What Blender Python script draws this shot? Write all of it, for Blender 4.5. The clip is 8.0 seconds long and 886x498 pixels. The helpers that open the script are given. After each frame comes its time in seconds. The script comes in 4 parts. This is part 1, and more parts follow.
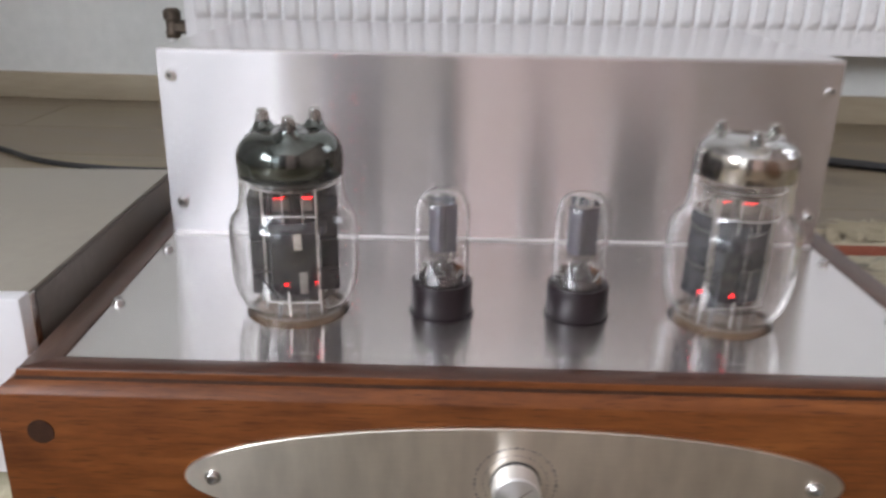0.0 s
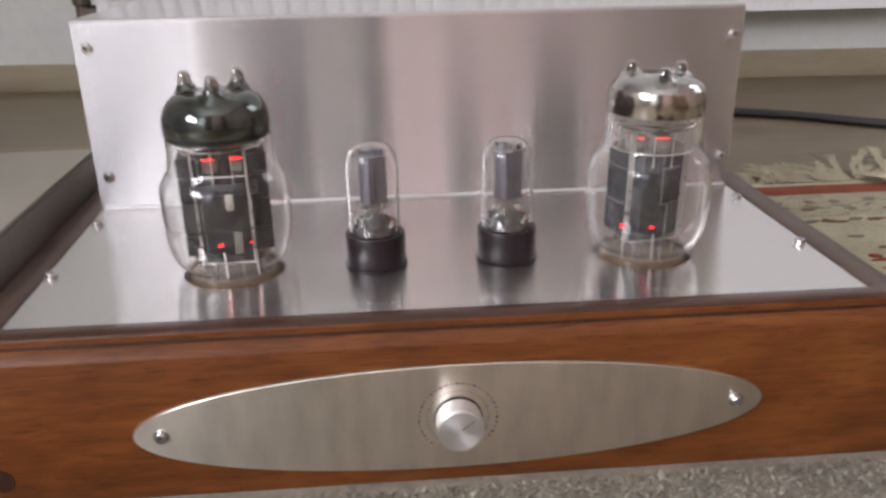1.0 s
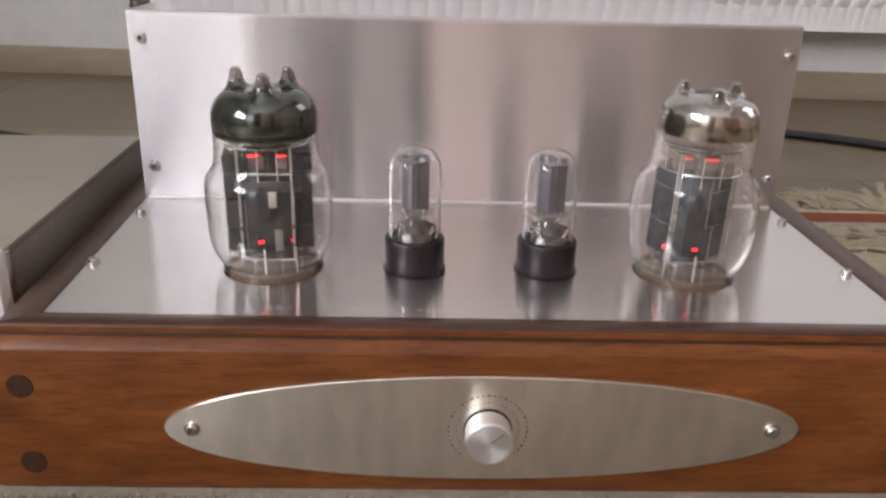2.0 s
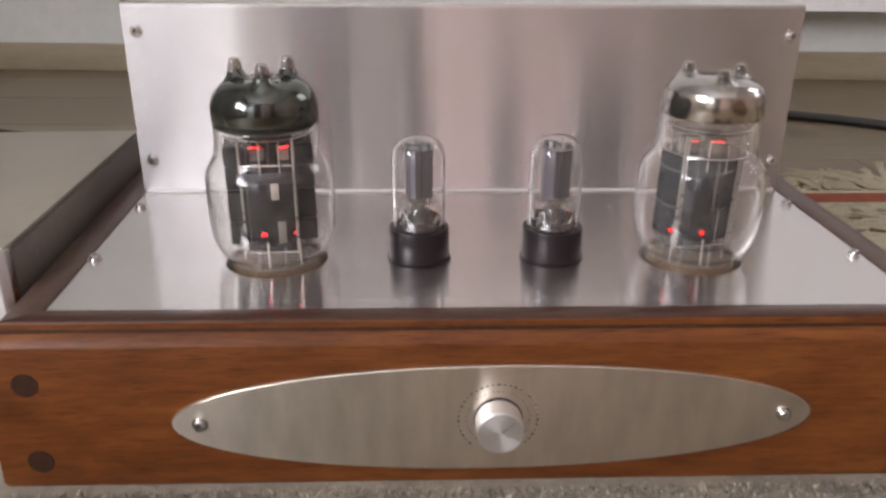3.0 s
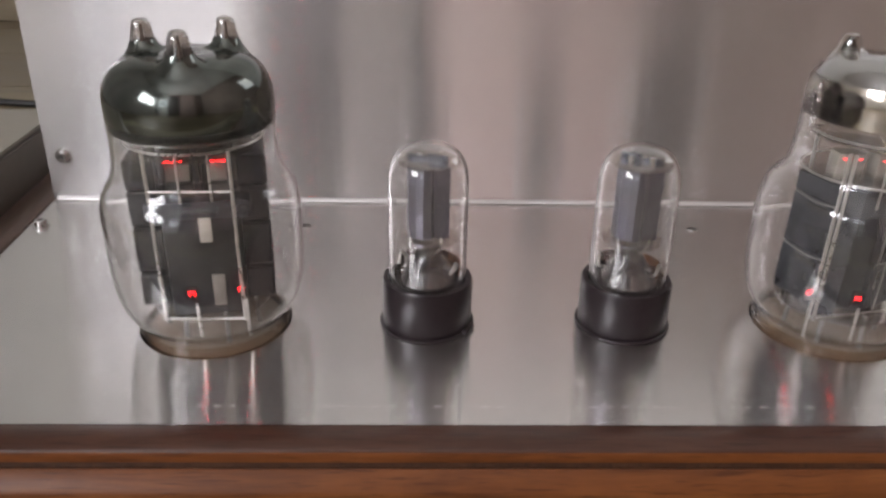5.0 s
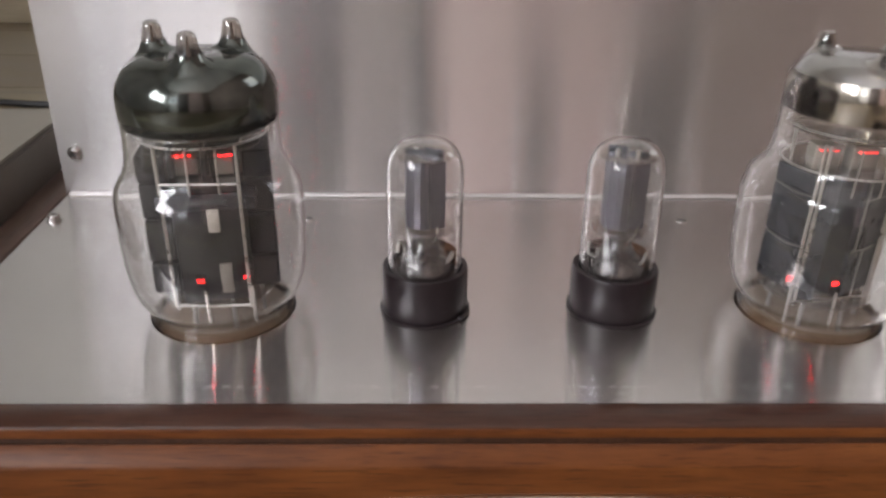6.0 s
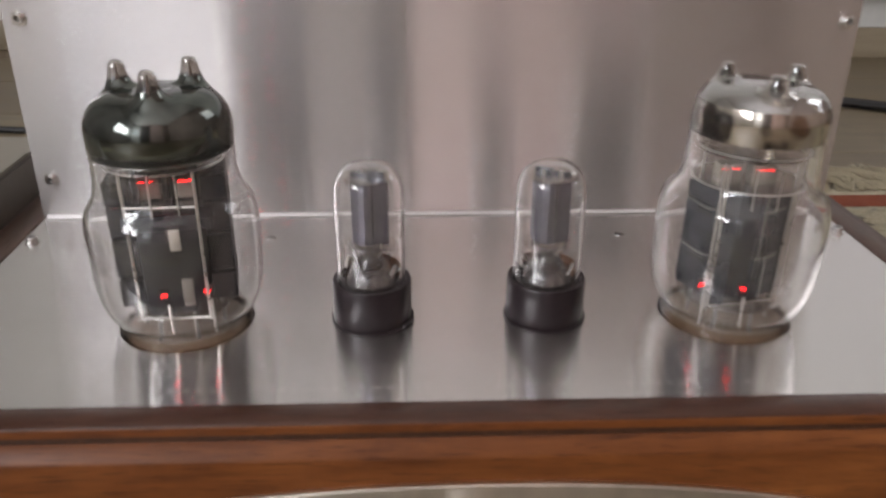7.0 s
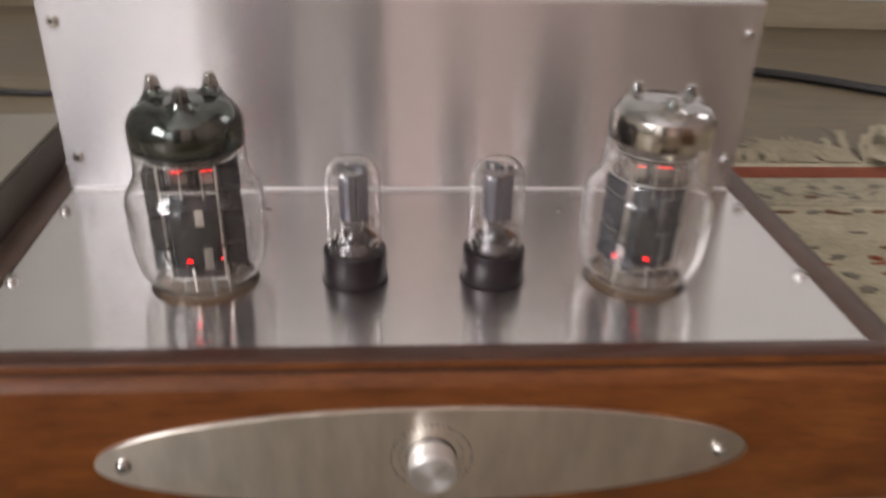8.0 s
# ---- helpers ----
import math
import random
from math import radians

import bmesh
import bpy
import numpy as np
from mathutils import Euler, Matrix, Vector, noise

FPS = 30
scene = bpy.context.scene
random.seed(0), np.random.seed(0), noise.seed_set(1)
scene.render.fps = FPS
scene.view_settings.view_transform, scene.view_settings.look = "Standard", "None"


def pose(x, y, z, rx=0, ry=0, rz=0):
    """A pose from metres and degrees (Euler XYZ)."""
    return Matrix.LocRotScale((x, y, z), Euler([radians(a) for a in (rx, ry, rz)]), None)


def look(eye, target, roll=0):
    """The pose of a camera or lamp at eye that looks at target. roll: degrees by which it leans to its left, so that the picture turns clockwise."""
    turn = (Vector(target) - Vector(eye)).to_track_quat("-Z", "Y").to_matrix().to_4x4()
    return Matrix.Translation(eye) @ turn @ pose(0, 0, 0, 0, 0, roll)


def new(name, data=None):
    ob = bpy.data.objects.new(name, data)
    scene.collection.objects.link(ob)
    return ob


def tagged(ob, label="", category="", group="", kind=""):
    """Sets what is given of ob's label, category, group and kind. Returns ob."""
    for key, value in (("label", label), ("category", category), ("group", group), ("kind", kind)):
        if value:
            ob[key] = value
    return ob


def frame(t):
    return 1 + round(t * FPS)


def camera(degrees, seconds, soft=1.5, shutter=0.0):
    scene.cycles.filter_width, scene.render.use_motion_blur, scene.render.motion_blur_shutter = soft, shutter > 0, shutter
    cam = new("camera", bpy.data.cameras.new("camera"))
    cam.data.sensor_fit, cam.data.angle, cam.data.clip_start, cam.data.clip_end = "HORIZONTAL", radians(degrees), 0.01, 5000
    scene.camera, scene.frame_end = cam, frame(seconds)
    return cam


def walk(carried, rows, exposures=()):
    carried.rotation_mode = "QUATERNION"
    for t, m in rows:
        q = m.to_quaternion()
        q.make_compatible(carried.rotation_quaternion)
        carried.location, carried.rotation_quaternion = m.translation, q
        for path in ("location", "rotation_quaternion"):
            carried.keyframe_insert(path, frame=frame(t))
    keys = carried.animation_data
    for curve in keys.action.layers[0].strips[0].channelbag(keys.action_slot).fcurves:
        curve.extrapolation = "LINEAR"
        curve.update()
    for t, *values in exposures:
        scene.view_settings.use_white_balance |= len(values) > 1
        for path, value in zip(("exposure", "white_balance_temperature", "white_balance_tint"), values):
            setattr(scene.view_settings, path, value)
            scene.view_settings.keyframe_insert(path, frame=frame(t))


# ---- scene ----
cam = camera(57.8, 8.0, soft=2.6, shutter=1.0)
PATH = [
    (0, (-0.0310, -0.5340, 0.2707), (-0.0566, 1.3432, -0.4190), 1.08),
    (0.3, (-0.0266, -0.5458, 0.2752), (-0.0021, 1.3382, -0.3958), 1.85),
    (0.5, (-0.0396, -0.5451, 0.2657), (0.0690, 1.3341, -0.4101), 1.13),
    (0.8, (-0.0338, -0.5494, 0.2653), (0.0714, 1.3077, -0.4696), -1.89),
    (1, (-0.0290, -0.5521, 0.2587), (0.1032, 1.3040, -0.4745), -1.07),
    (1.2, (-0.0323, -0.5509, 0.2600), (0.0998, 1.2976, -0.4922), -0.25),
    (1.5, (-0.0342, -0.5532, 0.2581), (0.0326, 1.3097, -0.4665), 0.87),
    (1.7, (-0.0330, -0.5480, 0.2620), (0.0230, 1.3131, -0.4681), 1.60),
    (2.8, (-0.0376, -0.5499, 0.2606), (0.0175, 1.3103, -0.4720), 1.43),
    (3, (-0.0386, -0.5445, 0.2600), (0.0282, 1.3058, -0.4962), 0.45),
    (3.2, (-0.0399, -0.5309, 0.2567), (0.0215, 1.3208, -0.4964), 0.92),
    (3.5, (-0.0410, -0.4913, 0.2538), (0.0788, 1.3552, -0.5052), 0.24),
    (3.7, (-0.0303, -0.4594, 0.2619), (0.0702, 1.3814, -0.5135), 1.14),
    (4, (-0.0350, -0.4215, 0.2519), (0.0827, 1.3907, -0.5861), 1.52),
    (4.2, (-0.0308, -0.4059, 0.2503), (0.0611, 1.3870, -0.6313), 1.51),
    (4.5, (-0.0338, -0.3957, 0.2429), (0.0222, 1.4095, -0.6161), 1.57),
    (4.7, (-0.0400, -0.3900, 0.2400), (0.0210, 1.4159, -0.6174), 1.40),
    (5.8, (-0.0370, -0.4000, 0.2420), (-0.0100, 1.4082, -0.6121), 0.40),
    (6, (-0.0370, -0.4049, 0.2428), (0.0080, 1.4011, -0.6152), 0.81),
    (6.5, (-0.0285, -0.4091, 0.2477), (0.0000, 1.4002, -0.6043), 0.26),
    (6.8, (-0.0220, -0.4209, 0.2566), (0.0205, 1.3892, -0.5929), 0.06),
    (7, (-0.0184, -0.4327, 0.2544), (0.0525, 1.3902, -0.5654), 0.27),
    (7.2, (-0.0193, -0.4408, 0.2689), (0.0540, 1.3632, -0.5914), 0.34),
    (7.5, (-0.0165, -0.4573, 0.2727), (0.0694, 1.3512, -0.5770), 0.78),
    (7.7, (-0.0149, -0.4716, 0.2893), (0.0762, 1.3160, -0.6028), 0.14),
    (8, (-0.0192, -0.5058, 0.3043), (0.1181, 1.2561, -0.6321), 1.80),
]
EXPOSURES = [(0.0, 0.03, 6200, 15.5), (0.5, 0.0, 6350, 17), (1.0, -0.04, 6450, 18.5), (3.0, -0.11, 6700, 20), (4.5, -0.24, 6600, 18), (7.0, -0.30, 6650, 17), (8.0, -0.25, 6850, 19.5)]
walk(cam, [(t, look(eye, target, roll)) for t, eye, target, roll in PATH], EXPOSURES)

# ---- light ----
# Daylight comes through the left side window; the right one and the back one, behind the camera, are unseen, added
# fill.
ROOM_X0, ROOM_X1, ROOM_Y0, ROOM_TOP = -1.60, 1.5, -2.8, 2.35
WIN_Y0, WIN_Y1, WIN_Z0, WIN_Z1 = -2.62, -1.15, 0.72, 1.55
world = bpy.data.worlds.new("sky")
scene.world = world
world.use_nodes = True
wn = world.node_tree.nodes
sky = wn.new("ShaderNodeTexSky")
sky.sky_type = "NISHITA"
sky.sun_disc = False
sky.sun_elevation = radians(35)
sky.sun_rotation = radians(60)
world.node_tree.links.new(sky.outputs[0], wn["Background"].inputs[0])
wn["Background"].inputs[1].default_value = 0.1


# opening of the unseen back window, added as fill
WIN2_X0, WIN2_X1 = -1.50, -0.78


def daylight(place, aim, wide, watts):
    """Sky light in a window's opening."""
    area = bpy.data.lights.new("window_daylight", "AREA")
    area.shape, area.size, area.size_y = "RECTANGLE", wide, WIN_Z1 - WIN_Z0
    area.energy, area.color = watts, (0.95, 0.98, 1.0)
    new("window_daylight", area).matrix_world = look(place, aim)


# opening of the unseen right window, added as fill
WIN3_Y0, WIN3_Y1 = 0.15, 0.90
MID_Z = (WIN_Z0 + WIN_Z1) / 2
daylight((ROOM_X0 - 0.17, (WIN_Y0 + WIN_Y1) / 2, MID_Z), (0, (WIN_Y0 + WIN_Y1) / 2, MID_Z), WIN_Y1 - WIN_Y0, 119)
# added fill: brightens what the cover's left part reflects
daylight(((WIN2_X0 + WIN2_X1) / 2, ROOM_Y0 - 0.17, MID_Z), ((WIN2_X0 + WIN2_X1) / 2, 0, MID_Z), WIN2_X1 - WIN2_X0, 4.6)
# added fill: lifts the radiator and the far wall
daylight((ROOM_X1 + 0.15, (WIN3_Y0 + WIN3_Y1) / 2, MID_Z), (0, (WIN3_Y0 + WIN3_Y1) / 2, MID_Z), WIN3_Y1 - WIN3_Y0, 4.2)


# ---- materials ----
class Mat:
    """A node material with a Principled shader and small helpers for procedural variation."""

    def __init__(self, name, colour=(0.5, 0.5, 0.5), rough=0.5, metal=0.0, **more):
        self.m = bpy.data.materials.new(name)
        self.m.use_nodes = True
        self.n, self.l = self.m.node_tree.nodes, self.m.node_tree.links
        self.p = self.n["Principled BSDF"]
        self.put("Base Color", (*colour, 1))
        self.put("Roughness", rough)
        self.put("Metallic", metal)
        for key, value in more.items():
            self.put(key.replace("_", " "), value)

    def put(self, key, value):
        self.p.inputs[key].default_value = value

    def add(self, kind, **inputs):
        node = self.n.new("ShaderNode" + kind)
        for key, value in inputs.items():
            node.inputs[key.replace("_", " ")].default_value = value
        return node

    def coords(self, scale=(1, 1, 1), kind="Object"):
        c, mp = self.add("TexCoord"), self.add("Mapping")
        self.l.new(c.outputs[kind], mp.inputs["Vector"])
        mp.inputs["Scale"].default_value = scale
        return mp.outputs[0]

    def noise(self, vector, scale, detail=4.0, rough=0.55, distort=0.0):
        nz = self.add("TexNoise", Scale=scale, Detail=detail, Roughness=rough, Distortion=distort)
        self.l.new(vector, nz.inputs["Vector"])
        return nz.outputs["Fac"]

    def ramp(self, fac, stops):
        r = self.add("ValToRGB")
        r.color_ramp.elements[0].position, r.color_ramp.elements[0].color = stops[0][0], (*stops[0][1], 1)
        r.color_ramp.elements[1].position, r.color_ramp.elements[1].color = stops[-1][0], (*stops[-1][1], 1)
        for pos, col in stops[1:-1]:
            e = r.color_ramp.elements.new(pos)
            e.color = (*col, 1)
        self.l.new(fac, r.inputs["Fac"])
        return r.outputs["Color"]

    def span(self, fac, lo, hi, a=0.3, b=0.7):
        mr = self.add("MapRange")
        mr.inputs["From Min"].default_value, mr.inputs["From Max"].default_value = a, b
        mr.inputs["To Min"].default_value, mr.inputs["To Max"].default_value = lo, hi
        self.l.new(fac, mr.inputs["Value"])
        return mr.outputs[0]

    def mix(self, fac, a, b, how="MIX"):
        mx = self.n.new("ShaderNodeMix")
        mx.data_type, mx.blend_type = "RGBA", how
        for sock, v in ((mx.inputs[0], fac), (mx.inputs[6], a), (mx.inputs[7], b)):
            if hasattr(v, "is_linked"):
                self.l.new(v, sock)
            else:
                sock.default_value = v if sock == mx.inputs[0] else (*v, 1)
        return mx.outputs[2]

    def to(self, out, key):
        self.l.new(out, self.p.inputs[key])

    def bump(self, height, strength=0.2, distance=0.001):
        b = self.add("Bump", Strength=strength, Distance=distance)
        self.l.new(height, b.inputs["Height"])
        self.to(b.outputs[0], "Normal")


def plain(name, lo, hi, rough, scale=60, metal=0.0, bump=0.1, dist=0.0005, stretch=(1, 1, 1), **more):
    """A surface with a fine grain and a broad variation between two tones."""
    a = Mat(name, lo, rough, metal, **more)
    fine, broad = a.noise(a.coords(stretch), scale, 6.0), a.noise(a.coords(stretch), scale / 9, 3.0)
    both = a.mix(0.5, fine, broad)
    a.to(a.ramp(both, [(0.32, lo), (0.68, hi)]), "Base Color")
    a.to(a.span(both, max(0.02, rough - 0.07), min(1, rough + 0.07)), "Roughness")
    if bump:
        a.bump(fine, bump, dist)
    return a.m


def brushed(name, colour, rough, draw, tangent, scale, wide=None, uneven=1.0):
    """Aluminium brushed along x: reflections are drawn out along the tangent; wide adds a softer second lobe (share, roughness, draw)."""
    a = Mat(name)
    a.n.remove(a.p)
    g = a.add("BsdfAnisotropic", Anisotropy=-draw)
    g.distribution = "MULTI_GGX"
    t = a.add("CombineXYZ")
    for k, v in zip("XYZ", tangent):
        t.inputs[k].default_value = v
    a.l.new(t.outputs[0], g.inputs["Tangent"])
    fine = a.noise(a.coords(scale), 1.0, 3.0)
    cloud = a.noise(a.coords(), 14.0, 5.0)
    both = a.mix(0.6, fine, cloud)
    lo, hi = [c * (1 - 0.05 * uneven) for c in colour], [min(1, c * (1 + 0.04 * uneven)) for c in colour]
    tone = a.ramp(both, [(0.3, lo), (0.7, hi)])
    a.l.new(tone, g.inputs["Color"])
    a.l.new(a.span(both, rough - 0.015 * uneven, rough + 0.018 * uneven), g.inputs["Roughness"])
    if wide:
        g2, mx = a.add("BsdfAnisotropic", Anisotropy=-wide[2], Roughness=wide[1]), a.add("MixShader", Fac=wide[0])
        g2.distribution = "MULTI_GGX"
        a.l.new(t.outputs[0], g2.inputs["Tangent"])
        a.l.new(tone, g2.inputs["Color"])
        a.l.new(g.outputs[0], mx.inputs[1])
        a.l.new(g2.outputs[0], mx.inputs[2])
        a.l.new(mx.outputs[0], a.n["Material Output"].inputs[0])
    else:
        a.l.new(g.outputs[0], a.n["Material Output"].inputs[0])
    return a.m


def streaked(name, colour, rough, draw, tangent, scale):
    """Brushed aluminium with faint upright streaks and darker patches in its tone."""
    m = brushed(name, colour, rough, draw, tangent, scale)
    nodes, links = m.node_tree.nodes, m.node_tree.links
    metal = [n for n in nodes if n.bl_idname == "ShaderNodeBsdfAnisotropic"][0]
    old = metal.inputs["Color"].links[0].from_socket
    c, mp, nz = nodes.new("ShaderNodeTexCoord"), nodes.new("ShaderNodeMapping"), nodes.new("ShaderNodeTexNoise")
    mp.inputs["Scale"].default_value = (70, 1, 22)
    nz.inputs["Scale"].default_value, nz.inputs["Detail"].default_value = 1.0, 5.0
    rp, mx = nodes.new("ShaderNodeValToRGB"), nodes.new("ShaderNodeMix")
    rp.color_ramp.elements[0].position, rp.color_ramp.elements[0].color = 0.30, (0.82, 0.815, 0.81, 1)
    rp.color_ramp.elements[1].position = 0.62
    mx.data_type, mx.blend_type = "RGBA", "MULTIPLY"
    mx.inputs[0].default_value = 1.0
    links.new(c.outputs["Object"], mp.inputs["Vector"])
    links.new(mp.outputs[0], nz.inputs["Vector"])
    links.new(nz.outputs["Fac"], rp.inputs["Fac"])
    links.new(old, mx.inputs[6])
    links.new(rp.outputs["Color"], mx.inputs[7])
    links.new(mx.outputs[2], metal.inputs["Color"])
    return m


ALU_COVER = brushed("brushed_aluminium_cover", (0.79, 0.765, 0.76), 0.182, 0.92, (0, 0, 1), (4, 200, 420), (0.13, 0.44, 0.65), 0.25)
ALU_DECK = brushed("brushed_aluminium_deck", (0.84, 0.82, 0.81), 0.175, 0.75, (0, 1, 0), (10, 2200, 1200))
ALU_EDGE = plain("satin_aluminium_edge", (0.78, 0.77, 0.76), (0.86, 0.85, 0.84), 0.45, 300, 1.0, 0)
ALU_TOP = brushed("brushed_aluminium_cover_top", (0.82, 0.81, 0.805), 0.16, 0.45, (0, 1, 0), (10, 2200, 1200))
ALU_PLATE = streaked("brushed_aluminium_front_plate", (0.84, 0.78, 0.675), 0.36, 0.55, (0, 0, 1), (60, 600, 900))


def turned(name, colour, rough, draw):
    """Aluminium turned on a lathe: fine rings about z that fan the light out."""
    a = Mat(name)
    a.n.remove(a.p)
    g, tan = a.add("BsdfAnisotropic", Anisotropy=draw, Roughness=rough), a.n.new("ShaderNodeTangent")
    tan.direction_type, tan.axis = "RADIAL", "Z"
    a.l.new(tan.outputs[0], g.inputs["Tangent"])
    grain = a.noise(a.coords((1, 1, 1)), 900.0, 3.0)
    a.l.new(a.ramp(grain, [(0.3, [0.96 * c for c in colour]), (0.7, colour)]), g.inputs["Color"])
    a.l.new(a.span(grain, rough - 0.03, rough + 0.03), g.inputs["Roughness"])
    a.l.new(g.outputs[0], a.n["Material Output"].inputs[0])
    return a.m


ALU_KNOB = turned("turned_aluminium", (0.97, 0.965, 0.96), 0.50, 0.25)
STEEL = Mat("bright_steel", (0.72, 0.71, 0.69), 0.2, 1.0).m
SOCKET = Mat("screw_socket", (0.26, 0.25, 0.24), 0.5, 0.6).m
DARK = Mat("dark_recess", (0.012, 0.011, 0.01), 0.7).m


def wood(name, along, tones, rough, coat):
    """Open-pored hardwood: broad figure, fine streaks and short dark pores along the board."""
    w = Mat(name, tones[1], rough)

    def stretched(across, length):
        sc = [across] * 3
        sc[along] = length
        return w.coords(tuple(sc))

    figure = w.noise(stretched(34, 7.0), 1.6, 6.0, 0.62, 1.6)
    streak = w.noise(stretched(330, 26), 1.0, 5.0, 0.65)
    pore = w.noise(stretched(900, 60), 1.0, 2.0, 0.5)
    cloud = w.noise(stretched(26, 11), 1.0, 4.0, 0.6, 1.0)
    col = w.ramp(w.mix(0.34, w.mix(0.45, figure, streak), cloud), [(0.33, tones[0]), (0.5, tones[1]), (0.67, tones[2])])
    col = w.mix(w.span(pore, 0.0, 0.65, 0.57, 0.68), col, tones[0])
    w.to(col, "Base Color")
    w.to(w.span(streak, rough - 0.06, rough + 0.1), "Roughness")
    w.put("Coat Weight", coat)
    w.put("Coat Roughness", 0.3)
    w.put("Specular IOR Level", 0.22)
    w.bump(pore, 0.25, 0.0003)
    return w.m


WOOD_TONES = ((0.060, 0.0175, 0.0048), (0.152, 0.0470, 0.0108), (0.245, 0.0850, 0.0200))
WOOD_X = wood("oiled_hardwood_front", 0, WOOD_TONES, 0.42, 0.22)
WOOD_Y = wood("oiled_hardwood_side", 1, WOOD_TONES, 0.42, 0.22)
DARK_TONES = ((0.030, 0.0100, 0.0055), (0.062, 0.023, 0.0125), (0.095, 0.038, 0.022))
DARK_X = wood("dark_hardwood_front_trim", 0, DARK_TONES, 0.36, 0.8)
DARK_X.node_tree.nodes["Principled BSDF"].inputs["Coat Roughness"].default_value = 0.13
DARK_Y = wood("dark_hardwood_side_trim", 1, ((0.045, 0.024, 0.017), (0.095, 0.056, 0.041), (0.14, 0.087, 0.066)), 0.36, 0.15)
# dowel plugs; also painted into the frame groove as its shade
PLUG_AND_SHADE = wood("dark_end_grain_plug", 2, ((0.02, 0.010, 0.006), (0.05, 0.022, 0.012), (0.08, 0.036, 0.018)), 0.5, 0.1)


def clear_glass(name, tint, base=0.032, edge=0.9, power=3.2):
    """Thin clear glass: see-through, with a gloss that grows towards its outline."""
    g = Mat(name)
    g.n.remove(g.p)
    tr, gl, mx, lw = g.add("BsdfTransparent"), g.add("BsdfGlossy"), g.add("MixShader"), g.add("LayerWeight")
    tr.inputs["Color"].default_value = (*tint, 1)
    gl.inputs["Roughness"].default_value = 0.02
    gl.inputs["Color"].default_value = (0.95, 0.95, 0.95, 1)
    pw, ma = g.add("Math"), g.add("Math")
    pw.operation, ma.operation = "POWER", "MULTIPLY_ADD"
    pw.inputs[1].default_value, ma.inputs[1].default_value, ma.inputs[2].default_value = power, edge, base
    g.l.new(lw.outputs["Facing"], pw.inputs[0])
    g.l.new(pw.outputs[0], ma.inputs[0])
    g.l.new(ma.outputs[0], mx.inputs[0])
    g.l.new(tr.outputs[0], mx.inputs[1])
    g.l.new(gl.outputs[0], mx.inputs[2])
    g.l.new(mx.outputs[0], g.n["Material Output"].inputs[0])
    return g.m


def hazy_dusty_glass():
    """Bulb glass under a thin, uneven veil: dust, and reflection haze put into the colour."""
    g = Mat("tube_glass", (0.985, 0.985, 0.98), 0.0, 0.0, Transmission_Weight=1.0, IOR=1.49)
    haze_dust, mx = g.add("BsdfDiffuse"), g.add("MixShader")
    haze_dust.inputs["Color"].default_value = (0.80, 0.76, 0.72, 1)
    g.l.new(g.span(g.noise(g.coords(), 90.0, 5.0), 0.005, 0.023), mx.inputs[0])
    g.l.new(g.p.outputs[0], mx.inputs[1])
    g.l.new(haze_dust.outputs[0], mx.inputs[2])
    g.l.new(mx.outputs[0], g.n["Material Output"].inputs[0])
    return g.m


GLASS = hazy_dusty_glass()
SMOKY = clear_glass("smoky_tip_glass", (0.60, 0.56, 0.52), 0.10, 0.8, 1.6)
SMOKY_PALE = clear_glass("pale_tip_glass", (0.84, 0.81, 0.77), 0.08, 0.85, 1.8)
HAZE = clear_glass("hazy_getter_film", (0.50, 0.48, 0.45), 0.46, 0.5, 2.0)
GLASS_FOOT = clear_glass("amber_tinted_foot_glass", (0.84, 0.74, 0.64))
PANE = clear_glass("window_glass", (0.97, 0.98, 0.98), 0.04, 0.5, 5)


def dark_getter():
    """A dark greenish mirror film, cloudy in places."""
    a = Mat("dark_mirror_getter", (0.09, 0.105, 0.09), 0.12, 1.0)
    a.to(a.ramp(a.noise(a.coords(), 70.0, 2.0, 0.5, 0.5), [(0.3, (0.075, 0.085, 0.078)), (0.7, (0.185, 0.200, 0.185))]), "Base Color")
    return a.m


GETTER_DARK = dark_getter()


